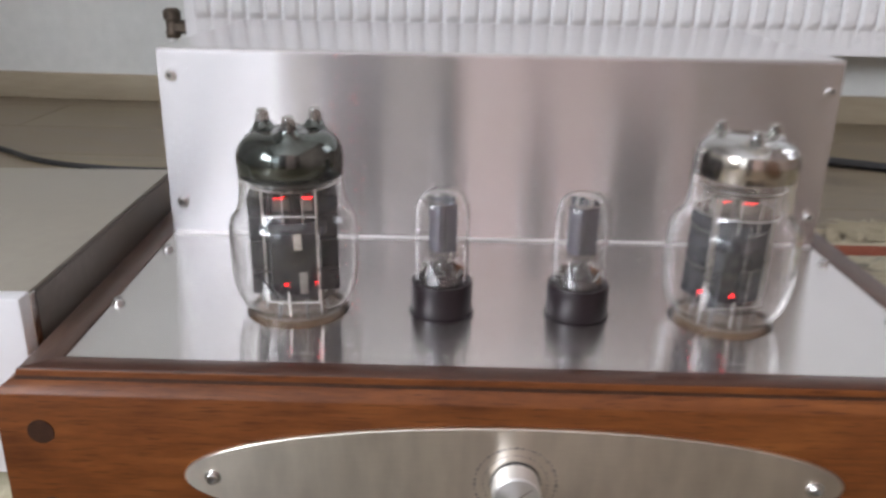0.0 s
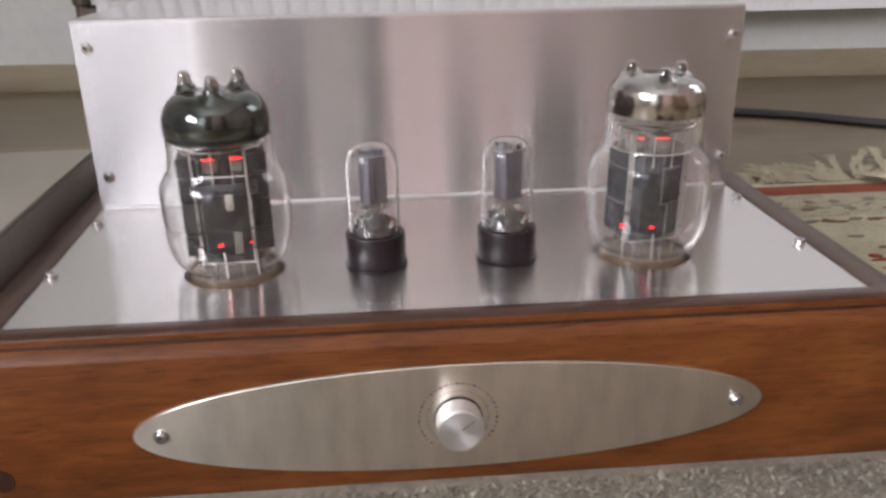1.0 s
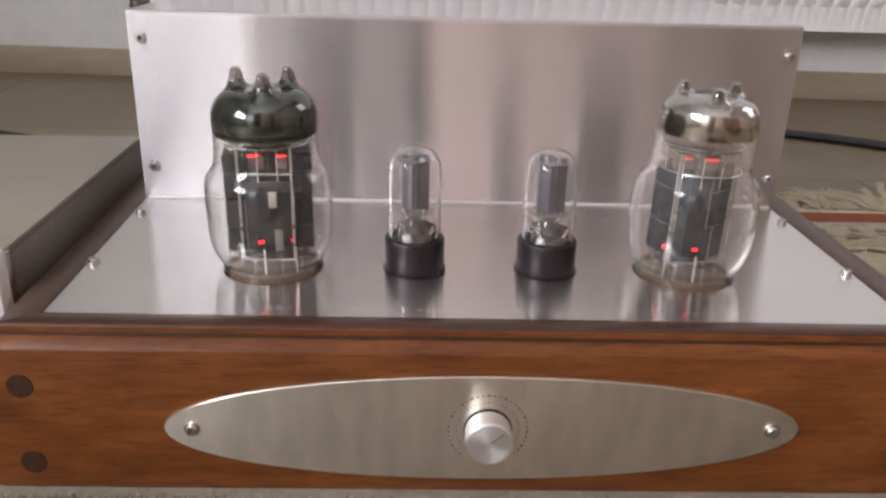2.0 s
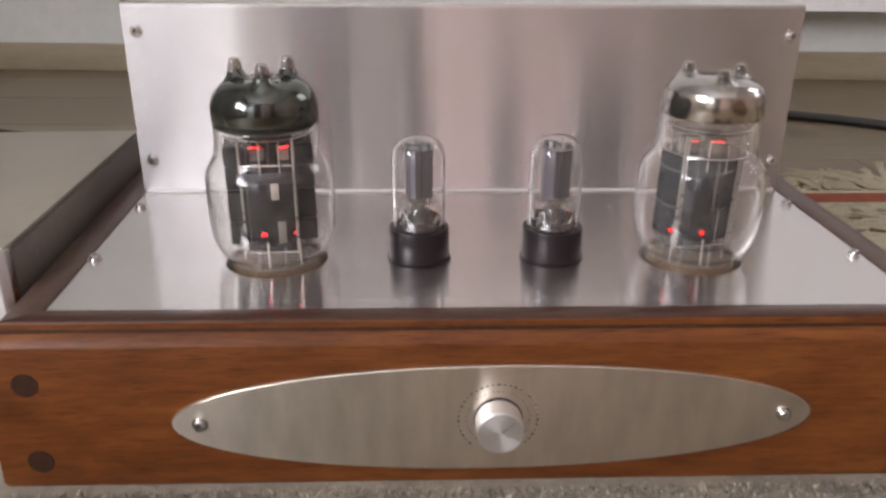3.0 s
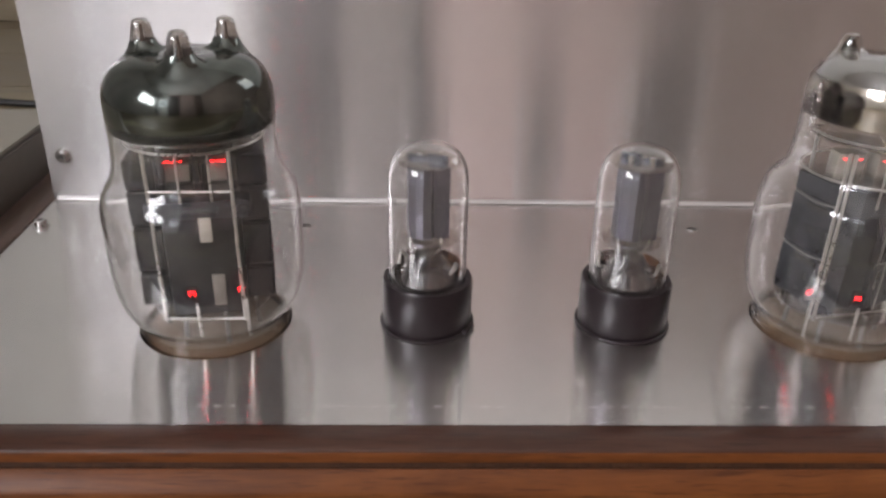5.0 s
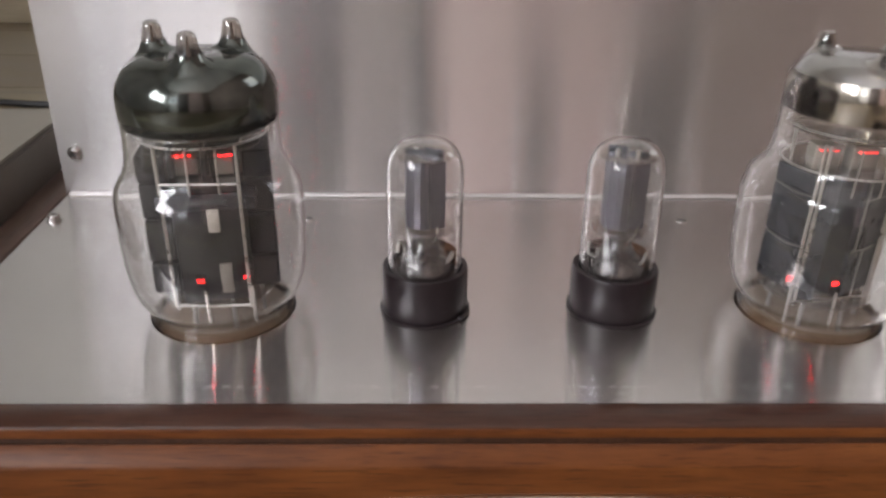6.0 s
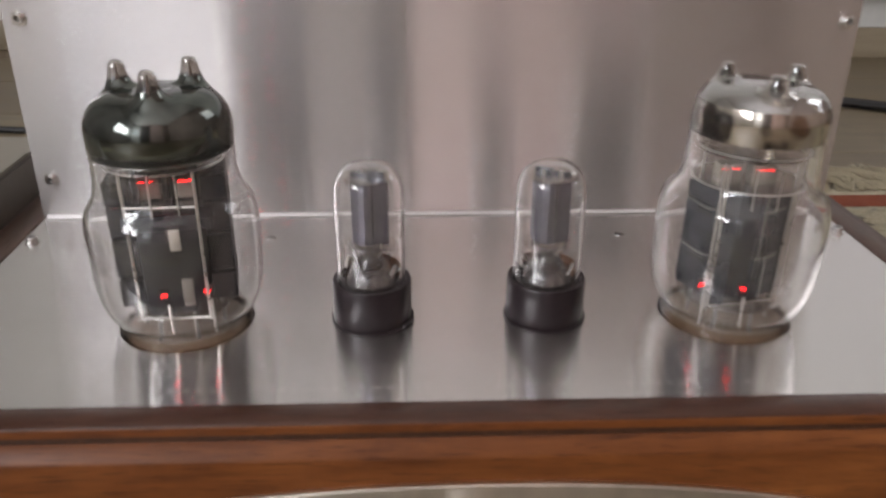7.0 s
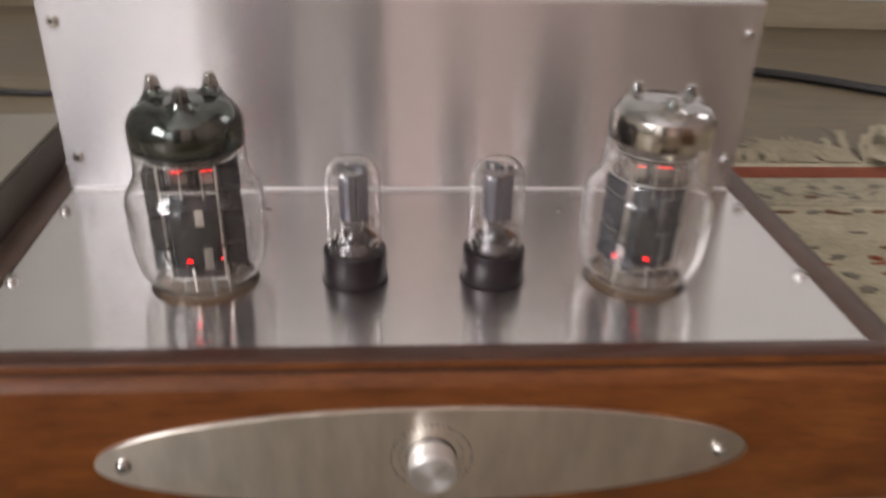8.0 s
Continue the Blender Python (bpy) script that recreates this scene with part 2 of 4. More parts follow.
def patchy_getter():
    """A silver mirror film with dark gaps and a brown edge."""
    a = Mat("patchy_silver_getter", (0.6, 0.56, 0.48), 0.09, 1.0)
    v = a.coords((1, 1, 0.7))
    gaps, tone = a.noise(v, 62.0, 2.0, 0.5, 0.4), a.noise(v, 24.0, 4.0)
    col = a.ramp(tone, [(0.3, (0.44, 0.40, 0.34)), (0.7, (0.74, 0.70, 0.62))])
    split = a.add("SeparateXYZ")
    a.l.new(a.coords(), split.inputs[0])
    less = a.add("Math")
    less.operation = "ADD"
    a.l.new(gaps, less.inputs[0])
    a.l.new(a.span(split.outputs["Z"], 0.10, -0.06, 0.082, 0.096), less.inputs[1])
    col = a.mix(a.span(less.outputs[0], 0.0, 1.0, 0.57, 0.63), col, (0.05, 0.033, 0.024))
    # bare and burnt spots in the film: angle from the front, height, radius, colour
    for angle, z, size, tone in ((-55, 0.0915, 0.0044, (0.20, 0.185, 0.17)), (-18, 0.0894, 0.0034, (0.22, 0.20, 0.18)), (11, 0.0914, 0.0056, (0.24, 0.15, 0.085)), (95, 0.088, 0.005, (0.04, 0.03, 0.025)), (170, 0.089, 0.005, (0.04, 0.03, 0.025))):
        far = a.add("VectorMath")
        far.operation = "DISTANCE"
        a.l.new(a.coords(), far.inputs[0])
        far.inputs[1].default_value = (0.0255 * math.sin(radians(angle)), -0.0255 * math.cos(radians(angle)), z)
        ragged = a.add("Math")
        ragged.operation = "MULTIPLY_ADD"
        a.l.new(a.noise(a.coords(), 190.0, 3.0), ragged.inputs[0])
        ragged.inputs[1].default_value = 0.0055
        a.l.new(far.outputs["Value"], ragged.inputs[2])
        col = a.mix(a.span(ragged.outputs[0], 1.0, 0.0, size, size + 0.0022), col, tone)
    a.to(col, "Base Color")
    return a.m


GETTER_SILVER = patchy_getter()
ANODE = plain("blackened_nickel", (0.0075, 0.0073, 0.0082), (0.017, 0.0162, 0.018), 0.42, 300, 0.4, Specular_IOR_Level=0.35)
ANODE_GREY = plain("grey_nickel_sheet", (0.040, 0.042, 0.050), (0.070, 0.073, 0.085), 0.27, 50, 0.8, 0)
NICKEL = plain("bright_nickel", (0.54, 0.52, 0.49), (0.70, 0.68, 0.64), 0.30, 300, 1.0, 0)
WIRE = plain("dull_wire", (0.24, 0.235, 0.225), (0.36, 0.35, 0.335), 0.35, 300, 0.9, 0)
TAN_NICKEL = plain("tan_nickel_strip", (0.36, 0.33, 0.28), (0.50, 0.46, 0.40), 0.45, 300, 0.4, 0)
DULL_NICKEL = plain("dull_tan_strip", (0.15, 0.135, 0.115), (0.24, 0.215, 0.185), 0.5, 300, 0.3, 0)
ANODE_BLUE = plain("blue_grey_nickel_sheet", (0.021, 0.0225, 0.028), (0.038, 0.041, 0.050), 0.3, 300, 0.6)
ANODE_SMALL = plain("satin_grey_nickel", (0.14, 0.134, 0.165), (0.19, 0.181, 0.222), 0.36, 40, 0.95, 0)
MICA = clear_glass("mica_film", (0.80, 0.77, 0.73), 0.10, 0.6, 2.0)
CERAMIC = plain("brown_socket_ring", (0.11, 0.078, 0.052), (0.19, 0.140, 0.098), 0.42, 220)
BAKELITE = plain("black_bakelite", (0.0125, 0.0082, 0.0096), (0.020, 0.0138, 0.0158), 0.33, 400, Specular_IOR_Level=0.38)
RUST = plain("brown_getter_flash", (0.14, 0.055, 0.018), (0.26, 0.11, 0.04), 0.35, 200, 0.3, 0)
STEM = clear_glass("stem_glass", (0.50, 0.445, 0.425), 0.11, 0.7, 1.8)
FILM = clear_glass("brown_film", (0.27, 0.195, 0.165), 0.07, 0.4, 2.0)


def glow(name, colour, strength):
    g = Mat(name, (0.2, 0.05, 0.03), 0.5)
    g.put("Emission Color", (*colour, 1))
    g.put("Emission Strength", strength)
    return g.m


HOT = glow("red_hot_heater", (1.0, 0.0055, 0.0068), 42.0)
# for the unseen rear bars, added to throw a red streak on the cover
REAR_GLOW = glow("bright_red_heater", (1.0, 0.012, 0.012), 14.0)
WARM = glow("dull_red_heater", (1.0, 0.020, 0.026), 6.0)

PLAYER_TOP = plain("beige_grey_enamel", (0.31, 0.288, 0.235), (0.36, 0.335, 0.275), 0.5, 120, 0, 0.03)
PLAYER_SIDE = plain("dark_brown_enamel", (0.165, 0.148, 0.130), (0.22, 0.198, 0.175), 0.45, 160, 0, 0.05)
PLAYER_FRONT = plain("satin_white_panel", (0.78, 0.79, 0.80), (0.84, 0.85, 0.86), 0.35, 90, 0, 0.02)
RADIATOR = plain("white_radiator_enamel", (0.90, 0.905, 0.91), (0.93, 0.935, 0.94), 0.3, 40, 0, 0.02)
BRASS = plain("tarnished_brass", (0.075, 0.058, 0.045), (0.20, 0.165, 0.13), 0.5, 160, 0.7)
PLASTER = plain("pale_wall_paint", (0.70, 0.715, 0.72), (0.78, 0.795, 0.80), 0.85, 30, 0, 0.25, 0.002)
GREY_PLASTER = plain("grey_green_wall_paint", (0.70, 0.725, 0.69), (0.80, 0.82, 0.785), 0.85, 45, 0, 0.35, 0.003)
CEILING = plain("white_ceiling_paint", (0.84, 0.83, 0.82), (0.88, 0.87, 0.86), 0.9, 30, 0, 0.1)
# unseen walls: tints chosen to dim the bounce and redden the reflections
DIM_WALL = plain("warm_wall_paint", (0.30, 0.238, 0.212), (0.35, 0.280, 0.252), 0.85, 30, 0, 0.15)
ROSY_WALL = plain("brown_wall_paint", (0.64, 0.492, 0.47), (0.70, 0.538, 0.514), 0.85, 30, 0, 0.15)
# dark surface added behind the camera to be mirrored in the metal
DARK_PANEL = plain("grey_brown_panelling", (0.095, 0.082, 0.084), (0.145, 0.125, 0.124), 0.5, 20, 0, 0.1, 0.001, (6, 6, 1))
SKIRT = plain("beige_skirting_laminate", (0.33, 0.28, 0.195), (0.42, 0.36, 0.255), 0.5, 18, 0, 0.05, 0.0005, (1, 6, 6))
RUBBER = plain("black_rubber", (0.012, 0.012, 0.012), (0.025, 0.025, 0.025), 0.5, 300)
RUG_CREAM = plain("cream_wool", (0.36, 0.325, 0.215), (0.60, 0.56, 0.40), 0.95, 170, 0, 0.8, 0.002)


def mottled_wool():
    """Cream wool with blurred grey and tan woven patches."""
    f = Mat("mottled_cream_wool", (0.5, 0.46, 0.34), 0.95)
    v = f.coords((1, 1.6, 1))
    patch, tan, fine = f.noise(v, 62.0, 3.0, 0.6, 0.8), f.noise(v, 34.0, 3.0, 0.6, 0.6), f.noise(f.coords(), 420.0, 3.0)
    col = f.ramp(fine, [(0.3, (0.38, 0.345, 0.235)), (0.7, (0.60, 0.56, 0.41))])
    col = f.mix(f.span(tan, 0.0, 0.55, 0.52, 0.68), col, (0.30, 0.235, 0.15))
    col = f.mix(f.span(patch, 0.0, 0.65, 0.50, 0.64), col, (0.255, 0.25, 0.215))
    f.to(col, "Base Color")
    f.bump(fine, 0.8, 0.002)
    return f.m


RUG_MOTTLED = mottled_wool()
RUG_FIELD = plain("grey_beige_wool", (0.26, 0.235, 0.185), (0.40, 0.36, 0.29), 0.95, 300, 0, 0.8, 0.002)
RUG_RED = plain("brick_red_wool", (0.24, 0.055, 0.026), (0.36, 0.10, 0.05), 0.95, 420, 0, 0.8, 0.002)
FRINGE = plain("cream_cotton", (0.54, 0.49, 0.35), (0.70, 0.65, 0.49), 0.9, 300)
RUG_GREY = plain("grey_green_wool", (0.17, 0.165, 0.13), (0.32, 0.30, 0.235), 0.95, 300, 0, 0.8, 0.002)
RUG_BROWN = plain("red_brown_wool", (0.13, 0.065, 0.038), (0.27, 0.15, 0.095), 0.95, 300, 0, 0.8, 0.002)


def floor_material():
    f = Mat("brown_oak_laminate", (0.3, 0.24, 0.17), 0.42)
    info = f.add("ObjectInfo")
    v = f.coords((2.2, 26, 26))
    grain = f.mix(0.45, f.noise(v, 2.0, 8.0, 0.6, 0.6), f.noise(f.coords((5, 9, 9)), 2.2, 5.0, 0.6, 1.0))
    col = f.ramp(grain, [(0.28, (0.122, 0.094, 0.057)), (0.5, (0.225, 0.182, 0.115)), (0.75, (0.325, 0.272, 0.18))])
    col = f.mix(f.span(info.outputs["Random"], 0.0, 0.6, 0, 1), col, (0.16, 0.12, 0.08))
    f.to(col, "Base Color")
    f.to(f.span(grain, 0.34, 0.5), "Roughness")
    f.bump(grain, 0.1, 0.0005)
    return f.m


LAMINATE = floor_material()


def pile_material():
    """Grey and cream wool tufts, darker and lighter in clumps, a few of them brown."""
    f = Mat("grey_cream_pile", (0.4, 0.36, 0.3), 0.95)
    g = f.add("NewGeometry")
    col = f.ramp(g.outputs["Random Per Island"], [(0.0, (0.12, 0.115, 0.10)), (0.25, (0.25, 0.235, 0.195)), (0.7, (0.40, 0.37, 0.295)), (0.93, (0.56, 0.52, 0.42)), (1.0, (0.26, 0.15, 0.085))])
    col = f.mix(f.span(f.noise(f.coords((1, 1, 0)), 95.0, 3.0, 0.6), 0.75, 0.0, 0.36, 0.50), col, (0.115, 0.115, 0.108))
    f.to(col, "Base Color")
    return f.m


PILE = pile_material()


# ---- mesh helpers ----
def part(name, bm, material, parent=None, label="", smooth=True, flat_angle=35):
    """Links a bmesh as one mesh object under a thing or under a part."""
    me = bpy.data.meshes.new(name)
    bmesh.ops.recalc_face_normals(bm, faces=bm.faces)
    bm.to_mesh(me)
    bm.free()
    me.materials.append(material)
    if smooth:
        me.shade_smooth()
        me.set_sharp_from_angle(angle=radians(flat_angle))
    ob = new(name, me)
    ob.parent = parent
    if label:
        tagged(ob, label)
    return ob


def again(ob, parent, m):
    """Another object on the same mesh, under the parent, at the pose m."""
    o = new(ob.name.split(".")[0], ob.data)
    o.parent, o.matrix_local = parent, m
    if "label" in ob:
        o["label"] = ob["label"]
    return o


def thing(name, label, category, place=(0, 0, 0), turn=0.0, group="", kind=""):
    ob = new(name)
    ob.empty_display_size = 0.02
    ob.matrix_basis = pose(*place, 0, 0, turn)
    return tagged(ob, label, category, group, kind)


def box(x0, x1, y0, y1, z0, z1, bevel=0.0, seg=2, bm=None):
    own = bmesh.new()
    bmesh.ops.create_cube(own, size=1)
    for v in own.verts:
        v.co = Vector(((x0 + x1) / 2 + v.co.x * (x1 - x0), (y0 + y1) / 2 + v.co.y * (y1 - y0), (z0 + z1) / 2 + v.co.z * (z1 - z0)))
    if bevel:
        bmesh.ops.bevel(own, geom=own.edges[:], offset=bevel, segments=seg, profile=0.5, affect="EDGES")
    return join(bm, own)


def join(bm, own):
    if bm is None:
        return own
    me = bpy.data.meshes.new("joined")
    own.to_mesh(me)
    own.free()
    bm.from_mesh(me)
    bpy.data.meshes.remove(me)
    return bm


def lathe(profile, n=48, bm=None, at=(0, 0, 0), closed=False):
    """Turns the outline (radius, height) about z; ends on the axis are closed by a point."""
    own = bmesh.new()
    rings = []
    for r, z in profile:
        if r < 1e-6:
            rings.append([own.verts.new((at[0], at[1], at[2] + z))])
        else:
            rings.append([own.verts.new((at[0] + r * math.cos(2 * math.pi * k / n), at[1] + r * math.sin(2 * math.pi * k / n), at[2] + z)) for k in range(n)])
    pairs = list(zip(rings, rings[1:])) + ([(rings[-1], rings[0])] if closed else [])
    for a, b in pairs:
        for k in range(n):
            j = (k + 1) % n
            if len(a) == 1 and len(b) == 1:
                break
            if len(a) == 1:
                own.faces.new((a[0], b[j], b[k]))
            elif len(b) == 1:
                own.faces.new((a[k], a[j], b[0]))
            else:
                own.faces.new((a[k], a[j], b[j], b[k]))
    return join(bm, own)


def rod(p, q, r, n=10, bm=None, r2=None):
    """A round bar from p to q with closed ends."""
    own = bmesh.new()
    p, q = Vector(p), Vector(q)
    bmesh.ops.create_cone(own, cap_ends=True, segments=n, radius1=r, radius2=r if r2 is None else r2, depth=(q - p).length,
                          matrix=Matrix.Translation((p + q) / 2) @ (q - p).to_track_quat("Z", "Y").to_matrix().to_4x4())
    return join(bm, own)


def tube_along(points, r, n=8, bm=None):
    """A round cord through the points; r is one radius or one for each point."""
    own = bmesh.new()
    pts = [Vector(p) for p in points]
    rs = r if isinstance(r, (list, tuple)) else [r] * len(pts)
    rings = []
    for i, p in enumerate(pts):
        d = (pts[min(i + 1, len(pts) - 1)] - pts[max(i - 1, 0)]).normalized()
        u = d.cross(Vector((0, 0, 1)))
        u = u.normalized() if u.length > 1e-4 else Vector((1, 0, 0))
        w = d.cross(u)
        rings.append([own.verts.new(p + rs[i] * (math.cos(2 * math.pi * k / n) * u + math.sin(2 * math.pi * k / n) * w)) for k in range(n)])
    for a, b in zip(rings, rings[1:]):
        for k in range(n):
            own.faces.new((a[k], a[(k + 1) % n], b[(k + 1) % n], b[k]))
    own.faces.new(rings[0][::-1])
    own.faces.new(rings[-1])
    return join(bm, own)


def prism(outline, z0, z1):
    """An upright sheet or block with the given outline in plan."""
    bm = bmesh.new()
    low, high = [[bm.verts.new((x, y, z)) for x, y in outline] for z in (z0, z1)]
    n = len(outline)
    for i in range(n):
        bm.faces.new((low[i], low[(i + 1) % n], high[(i + 1) % n], high[i]))
    bm.faces.new(low[::-1])
    bm.faces.new(high)
    return bm


def smooth_line(points, steps=8):
    """A Catmull-Rom line through the points."""
    pts = [Vector(p) for p in points]
    pts = [2 * pts[0] - pts[1]] + pts + [2 * pts[-1] - pts[-2]]
    out = []
    for a, b, c, d in zip(pts, pts[1:], pts[2:], pts[3:]):
        for k in range(steps):
            t = k / steps
            out.append(0.5 * (2 * b + (c - a) * t + (2 * a - 5 * b + 4 * c - d) * t * t + (3 * b - a - 3 * c + d) * t ** 3))
    return out + [pts[-2]]


# ---- the room ----
FLOOR, RUG = -0.0125, -0.0082
WALL_Y, WALL_BACK = 0.97, 1.16          # the far wall stands at a slight angle: its nearest and farthest reach
WALL_TURN = pose(0.73, WALL_Y, 0, 0, 0, -3.5)


def setting(name, bm, material, label, category):
    return tagged(part(name, bm, material), label, category, kind="structure")


floor = setting("floor", box(ROOM_X0 - 0.1, ROOM_X1 + 0.1, ROOM_Y0 - 0.1, WALL_BACK + 0.1, FLOOR - 0.12, FLOOR - 0.004), DARK, "brown oak laminate floor of long planks", "floor")
setting("wall_north", box(-2.36, 0.80, 0.0, 0.12, FLOOR - 0.1, ROOM_TOP), GREY_PLASTER, "pale grey painted wall behind the radiator", "wall").matrix_world = WALL_TURN
west = box(ROOM_X0 - 0.14, ROOM_X0, ROOM_Y0, WIN_Y0, FLOOR - 0.1, ROOM_TOP)
box(ROOM_X0 - 0.14, ROOM_X0, WIN_Y1, WALL_BACK, FLOOR - 0.1, ROOM_TOP, bm=west)
box(ROOM_X0 - 0.14, ROOM_X0, WIN_Y0, WIN_Y1, FLOOR - 0.1, WIN_Z0, bm=west)
box(ROOM_X0 - 0.14, ROOM_X0, WIN_Y0, WIN_Y1, WIN_Z1, ROOM_TOP, bm=west)
setting("wall_west", west, PLASTER, "pale painted side wall with a window", "wall")
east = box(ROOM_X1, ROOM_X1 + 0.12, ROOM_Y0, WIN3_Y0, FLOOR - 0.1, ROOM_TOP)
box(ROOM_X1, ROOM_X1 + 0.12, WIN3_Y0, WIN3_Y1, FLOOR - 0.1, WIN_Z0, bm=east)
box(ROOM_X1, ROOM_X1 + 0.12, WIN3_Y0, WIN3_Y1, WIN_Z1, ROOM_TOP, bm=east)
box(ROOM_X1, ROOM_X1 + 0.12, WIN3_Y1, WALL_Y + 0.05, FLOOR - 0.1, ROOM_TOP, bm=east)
# unseen wall, kept dark to weaken the light from the right
setting("wall_east", east, DIM_WALL, "unseen side wall, darkened to cut bounce light, with the added window", "wall")
south = box(ROOM_X0 - 0.14, WIN2_X0, ROOM_Y0 - 0.14, ROOM_Y0, FLOOR - 0.1, ROOM_TOP)
box(WIN2_X1, -0.74, ROOM_Y0 - 0.14, ROOM_Y0, FLOOR - 0.1, ROOM_TOP, bm=south)
box(WIN2_X0, WIN2_X1, ROOM_Y0 - 0.14, ROOM_Y0, FLOOR - 0.1, WIN_Z0, bm=south)
box(WIN2_X0, WIN2_X1, ROOM_Y0 - 0.14, ROOM_Y0, WIN_Z1, ROOM_TOP, bm=south)
setting("wall_south_1", south, PLASTER, "unseen pale painted wall with the added narrow window", "wall")
# the unseen back wall changes tint here to shape the metal's reflections
setting("wall_south_3", box(0.95, ROOM_X1 + 0.12, ROOM_Y0 - 0.14, ROOM_Y0, FLOOR - 0.1, ROOM_TOP), DIM_WALL, "unseen wall part, darkened for the cover's right-hand reflection", "wall")
setting("wall_south_2", box(-0.74, 0.95, ROOM_Y0 - 0.12, ROOM_Y0, FLOOR - 0.1, ROOM_TOP), ROSY_WALL, "unseen wall part, tinted pinkish for the reflections in the metal", "wall")
# unseen panel, added so part of the cover and the dome reflects dark
setting("trim_1", box(-0.76, -0.04, ROOM_Y0 + 0.002, ROOM_Y0 + 0.024, FLOOR, 2.15, 0.004), DARK_PANEL, "unseen grey-brown panel, added to darken the cover's reflections", "wall panel")
setting("ceiling", box(ROOM_X0 - 0.14, ROOM_X1 + 0.12, ROOM_Y0 - 0.14, WALL_BACK + 0.12, ROOM_TOP, ROOM_TOP + 0.1), CEILING, "plain white ceiling", "ceiling")
setting("baseboard", box(-2.34, 0.78, -0.012, -0.0005, FLOOR, 0.0385, 0.002), SKIRT, "beige wood-look skirting board along the wall", "baseboard").matrix_world = WALL_TURN


def window(name, label, place, turn, h):
    """A white-framed window of half-width h, filling its opening: one light, or two where it is wide."""
    w = thing(name, label, "window", place, turn, kind="structure")
    bars = [(-h, -h + 0.05, WIN_Z0, WIN_Z1), (h - 0.05, h, WIN_Z0, WIN_Z1), (-h + 0.05, h - 0.05, WIN_Z0, WIN_Z0 + 0.05), (-h + 0.05, h - 0.05, WIN_Z1 - 0.05, WIN_Z1)]
    lights = [(-h + 0.05, h - 0.05)]
    if h > 0.4:
        bars.append((-0.035, 0.035, WIN_Z0 + 0.05, WIN_Z1 - 0.05))
        lights = [(-h + 0.05, -0.035), (0.035, h - 0.05)]
    for x0, x1, z0, z1 in bars:
        part("window_frame", box(x0, x1, -0.03, 0.03, z0, z1, 0.004), RADIATOR, w)
    for x0, x1 in lights:
        pane = part("pane", box(x0, x1, -0.003, 0.003, WIN_Z0 + 0.05, WIN_Z1 - 0.05), PANE, w)
        pane.visible_shadow = False


window("window_1", "wide white-framed window that lets the daylight in", (ROOM_X0 - 0.07, (WIN_Y0 + WIN_Y1) / 2, 0), 90, (WIN_Y1 - WIN_Y0) / 2)
# no such window is seen: it holds the added back fill light
window("window_2", "unseen narrow white-framed window, added to brighten the cover's reflection", ((WIN2_X0 + WIN2_X1) / 2, ROOM_Y0 - 0.07, 0), 0, (WIN2_X1 - WIN2_X0) / 2)
# added window around the fill light for the radiator side
window("window_3", "unseen white-framed window, added to brighten the radiator wall", (ROOM_X1 + 0.06, (WIN3_Y0 + WIN3_Y1) / 2, 0), 90, (WIN3_Y1 - WIN3_Y0) / 2)

# ---- radiator ----
RAD_X0, RAD_X1, RAD_Y, RAD_Z0, RAD_Z1 = -0.485, 1.12, 0.85, 0.123, 0.62
PITCH = 0.0297
radiator = thing("radiator", "white enamelled steel panel radiator with vertical ribs", "radiator", (RAD_X0, RAD_Y, RAD_Z0))


def ribbed_panel():
    """A pressed sheet: rounded vertical ribs between flat bands at the foot and the top."""
    bm = bmesh.new()
    xs, depth = [0.0], [0.0]
    x = 0.012
    while x + PITCH < RAD_X1 - RAD_X0:
        for u, d in ((0.0, 0.0), (0.07, 0.12), (0.14, 0.7), (0.22, 0.96), (0.5, 1.0), (0.78, 0.96), (0.86, 0.7), (0.93, 0.12)):
            xs.append(x + u * PITCH)
            depth.append(d)
        x += PITCH
    xs.append(RAD_X1 - RAD_X0)
    depth.append(0.0)
    top = RAD_Z1 - RAD_Z0
    rows = ((0.0, 0.0, 0.010), (0.0, 0.0, 0.0), (0.040, 0.0, 0.0), (0.044, 0.35, 0.0), (0.050, 0.85, 0.0), (0.058, 1.0, 0.0), (top - 0.06, 1.0, 0.0), (top - 0.04, 0.0, 0.0), (top, 0.0, 0.0), (top, 0.0, 0.010))
    grid = [[bm.verts.new((xx, back - 0.009 * d * k, z)) for xx, d in zip(xs, depth)] for z, k, back in rows]
    for a, b in zip(grid, grid[1:]):
        for i in range(len(xs) - 1):
            bm.faces.new((a[i], a[i + 1], b[i + 1], b[i]))
    return bm


part("front_panel", ribbed_panel(), RADIATOR, radiator)
part("back_panel", box(0, RAD_X1 - RAD_X0, 0.045, 0.056, 0.005, RAD_Z1 - RAD_Z0 - 0.005, 0.002), RADIATOR, radiator)
part("end_cap", box(-0.004, 0.0, 0.0, 0.056, 0.0, RAD_Z1 - RAD_Z0, 0.001), RADIATOR, radiator)
part("top_grille", box(0, RAD_X1 - RAD_X0, 0.011, 0.044, RAD_Z1 - RAD_Z0 - 0.012, RAD_Z1 - RAD_Z0 - 0.004), RADIATOR, radiator)
for bx in (0.2, 1.3):
    gap = WALL_Y - RAD_Y + (0.73 - RAD_X0 - bx) * math.tan(radians(3.5))
    part("wall_bracket", box(bx, bx + 0.03, 0.057, gap, 0.05, 0.35, 0.002), RADIATOR, radiator)

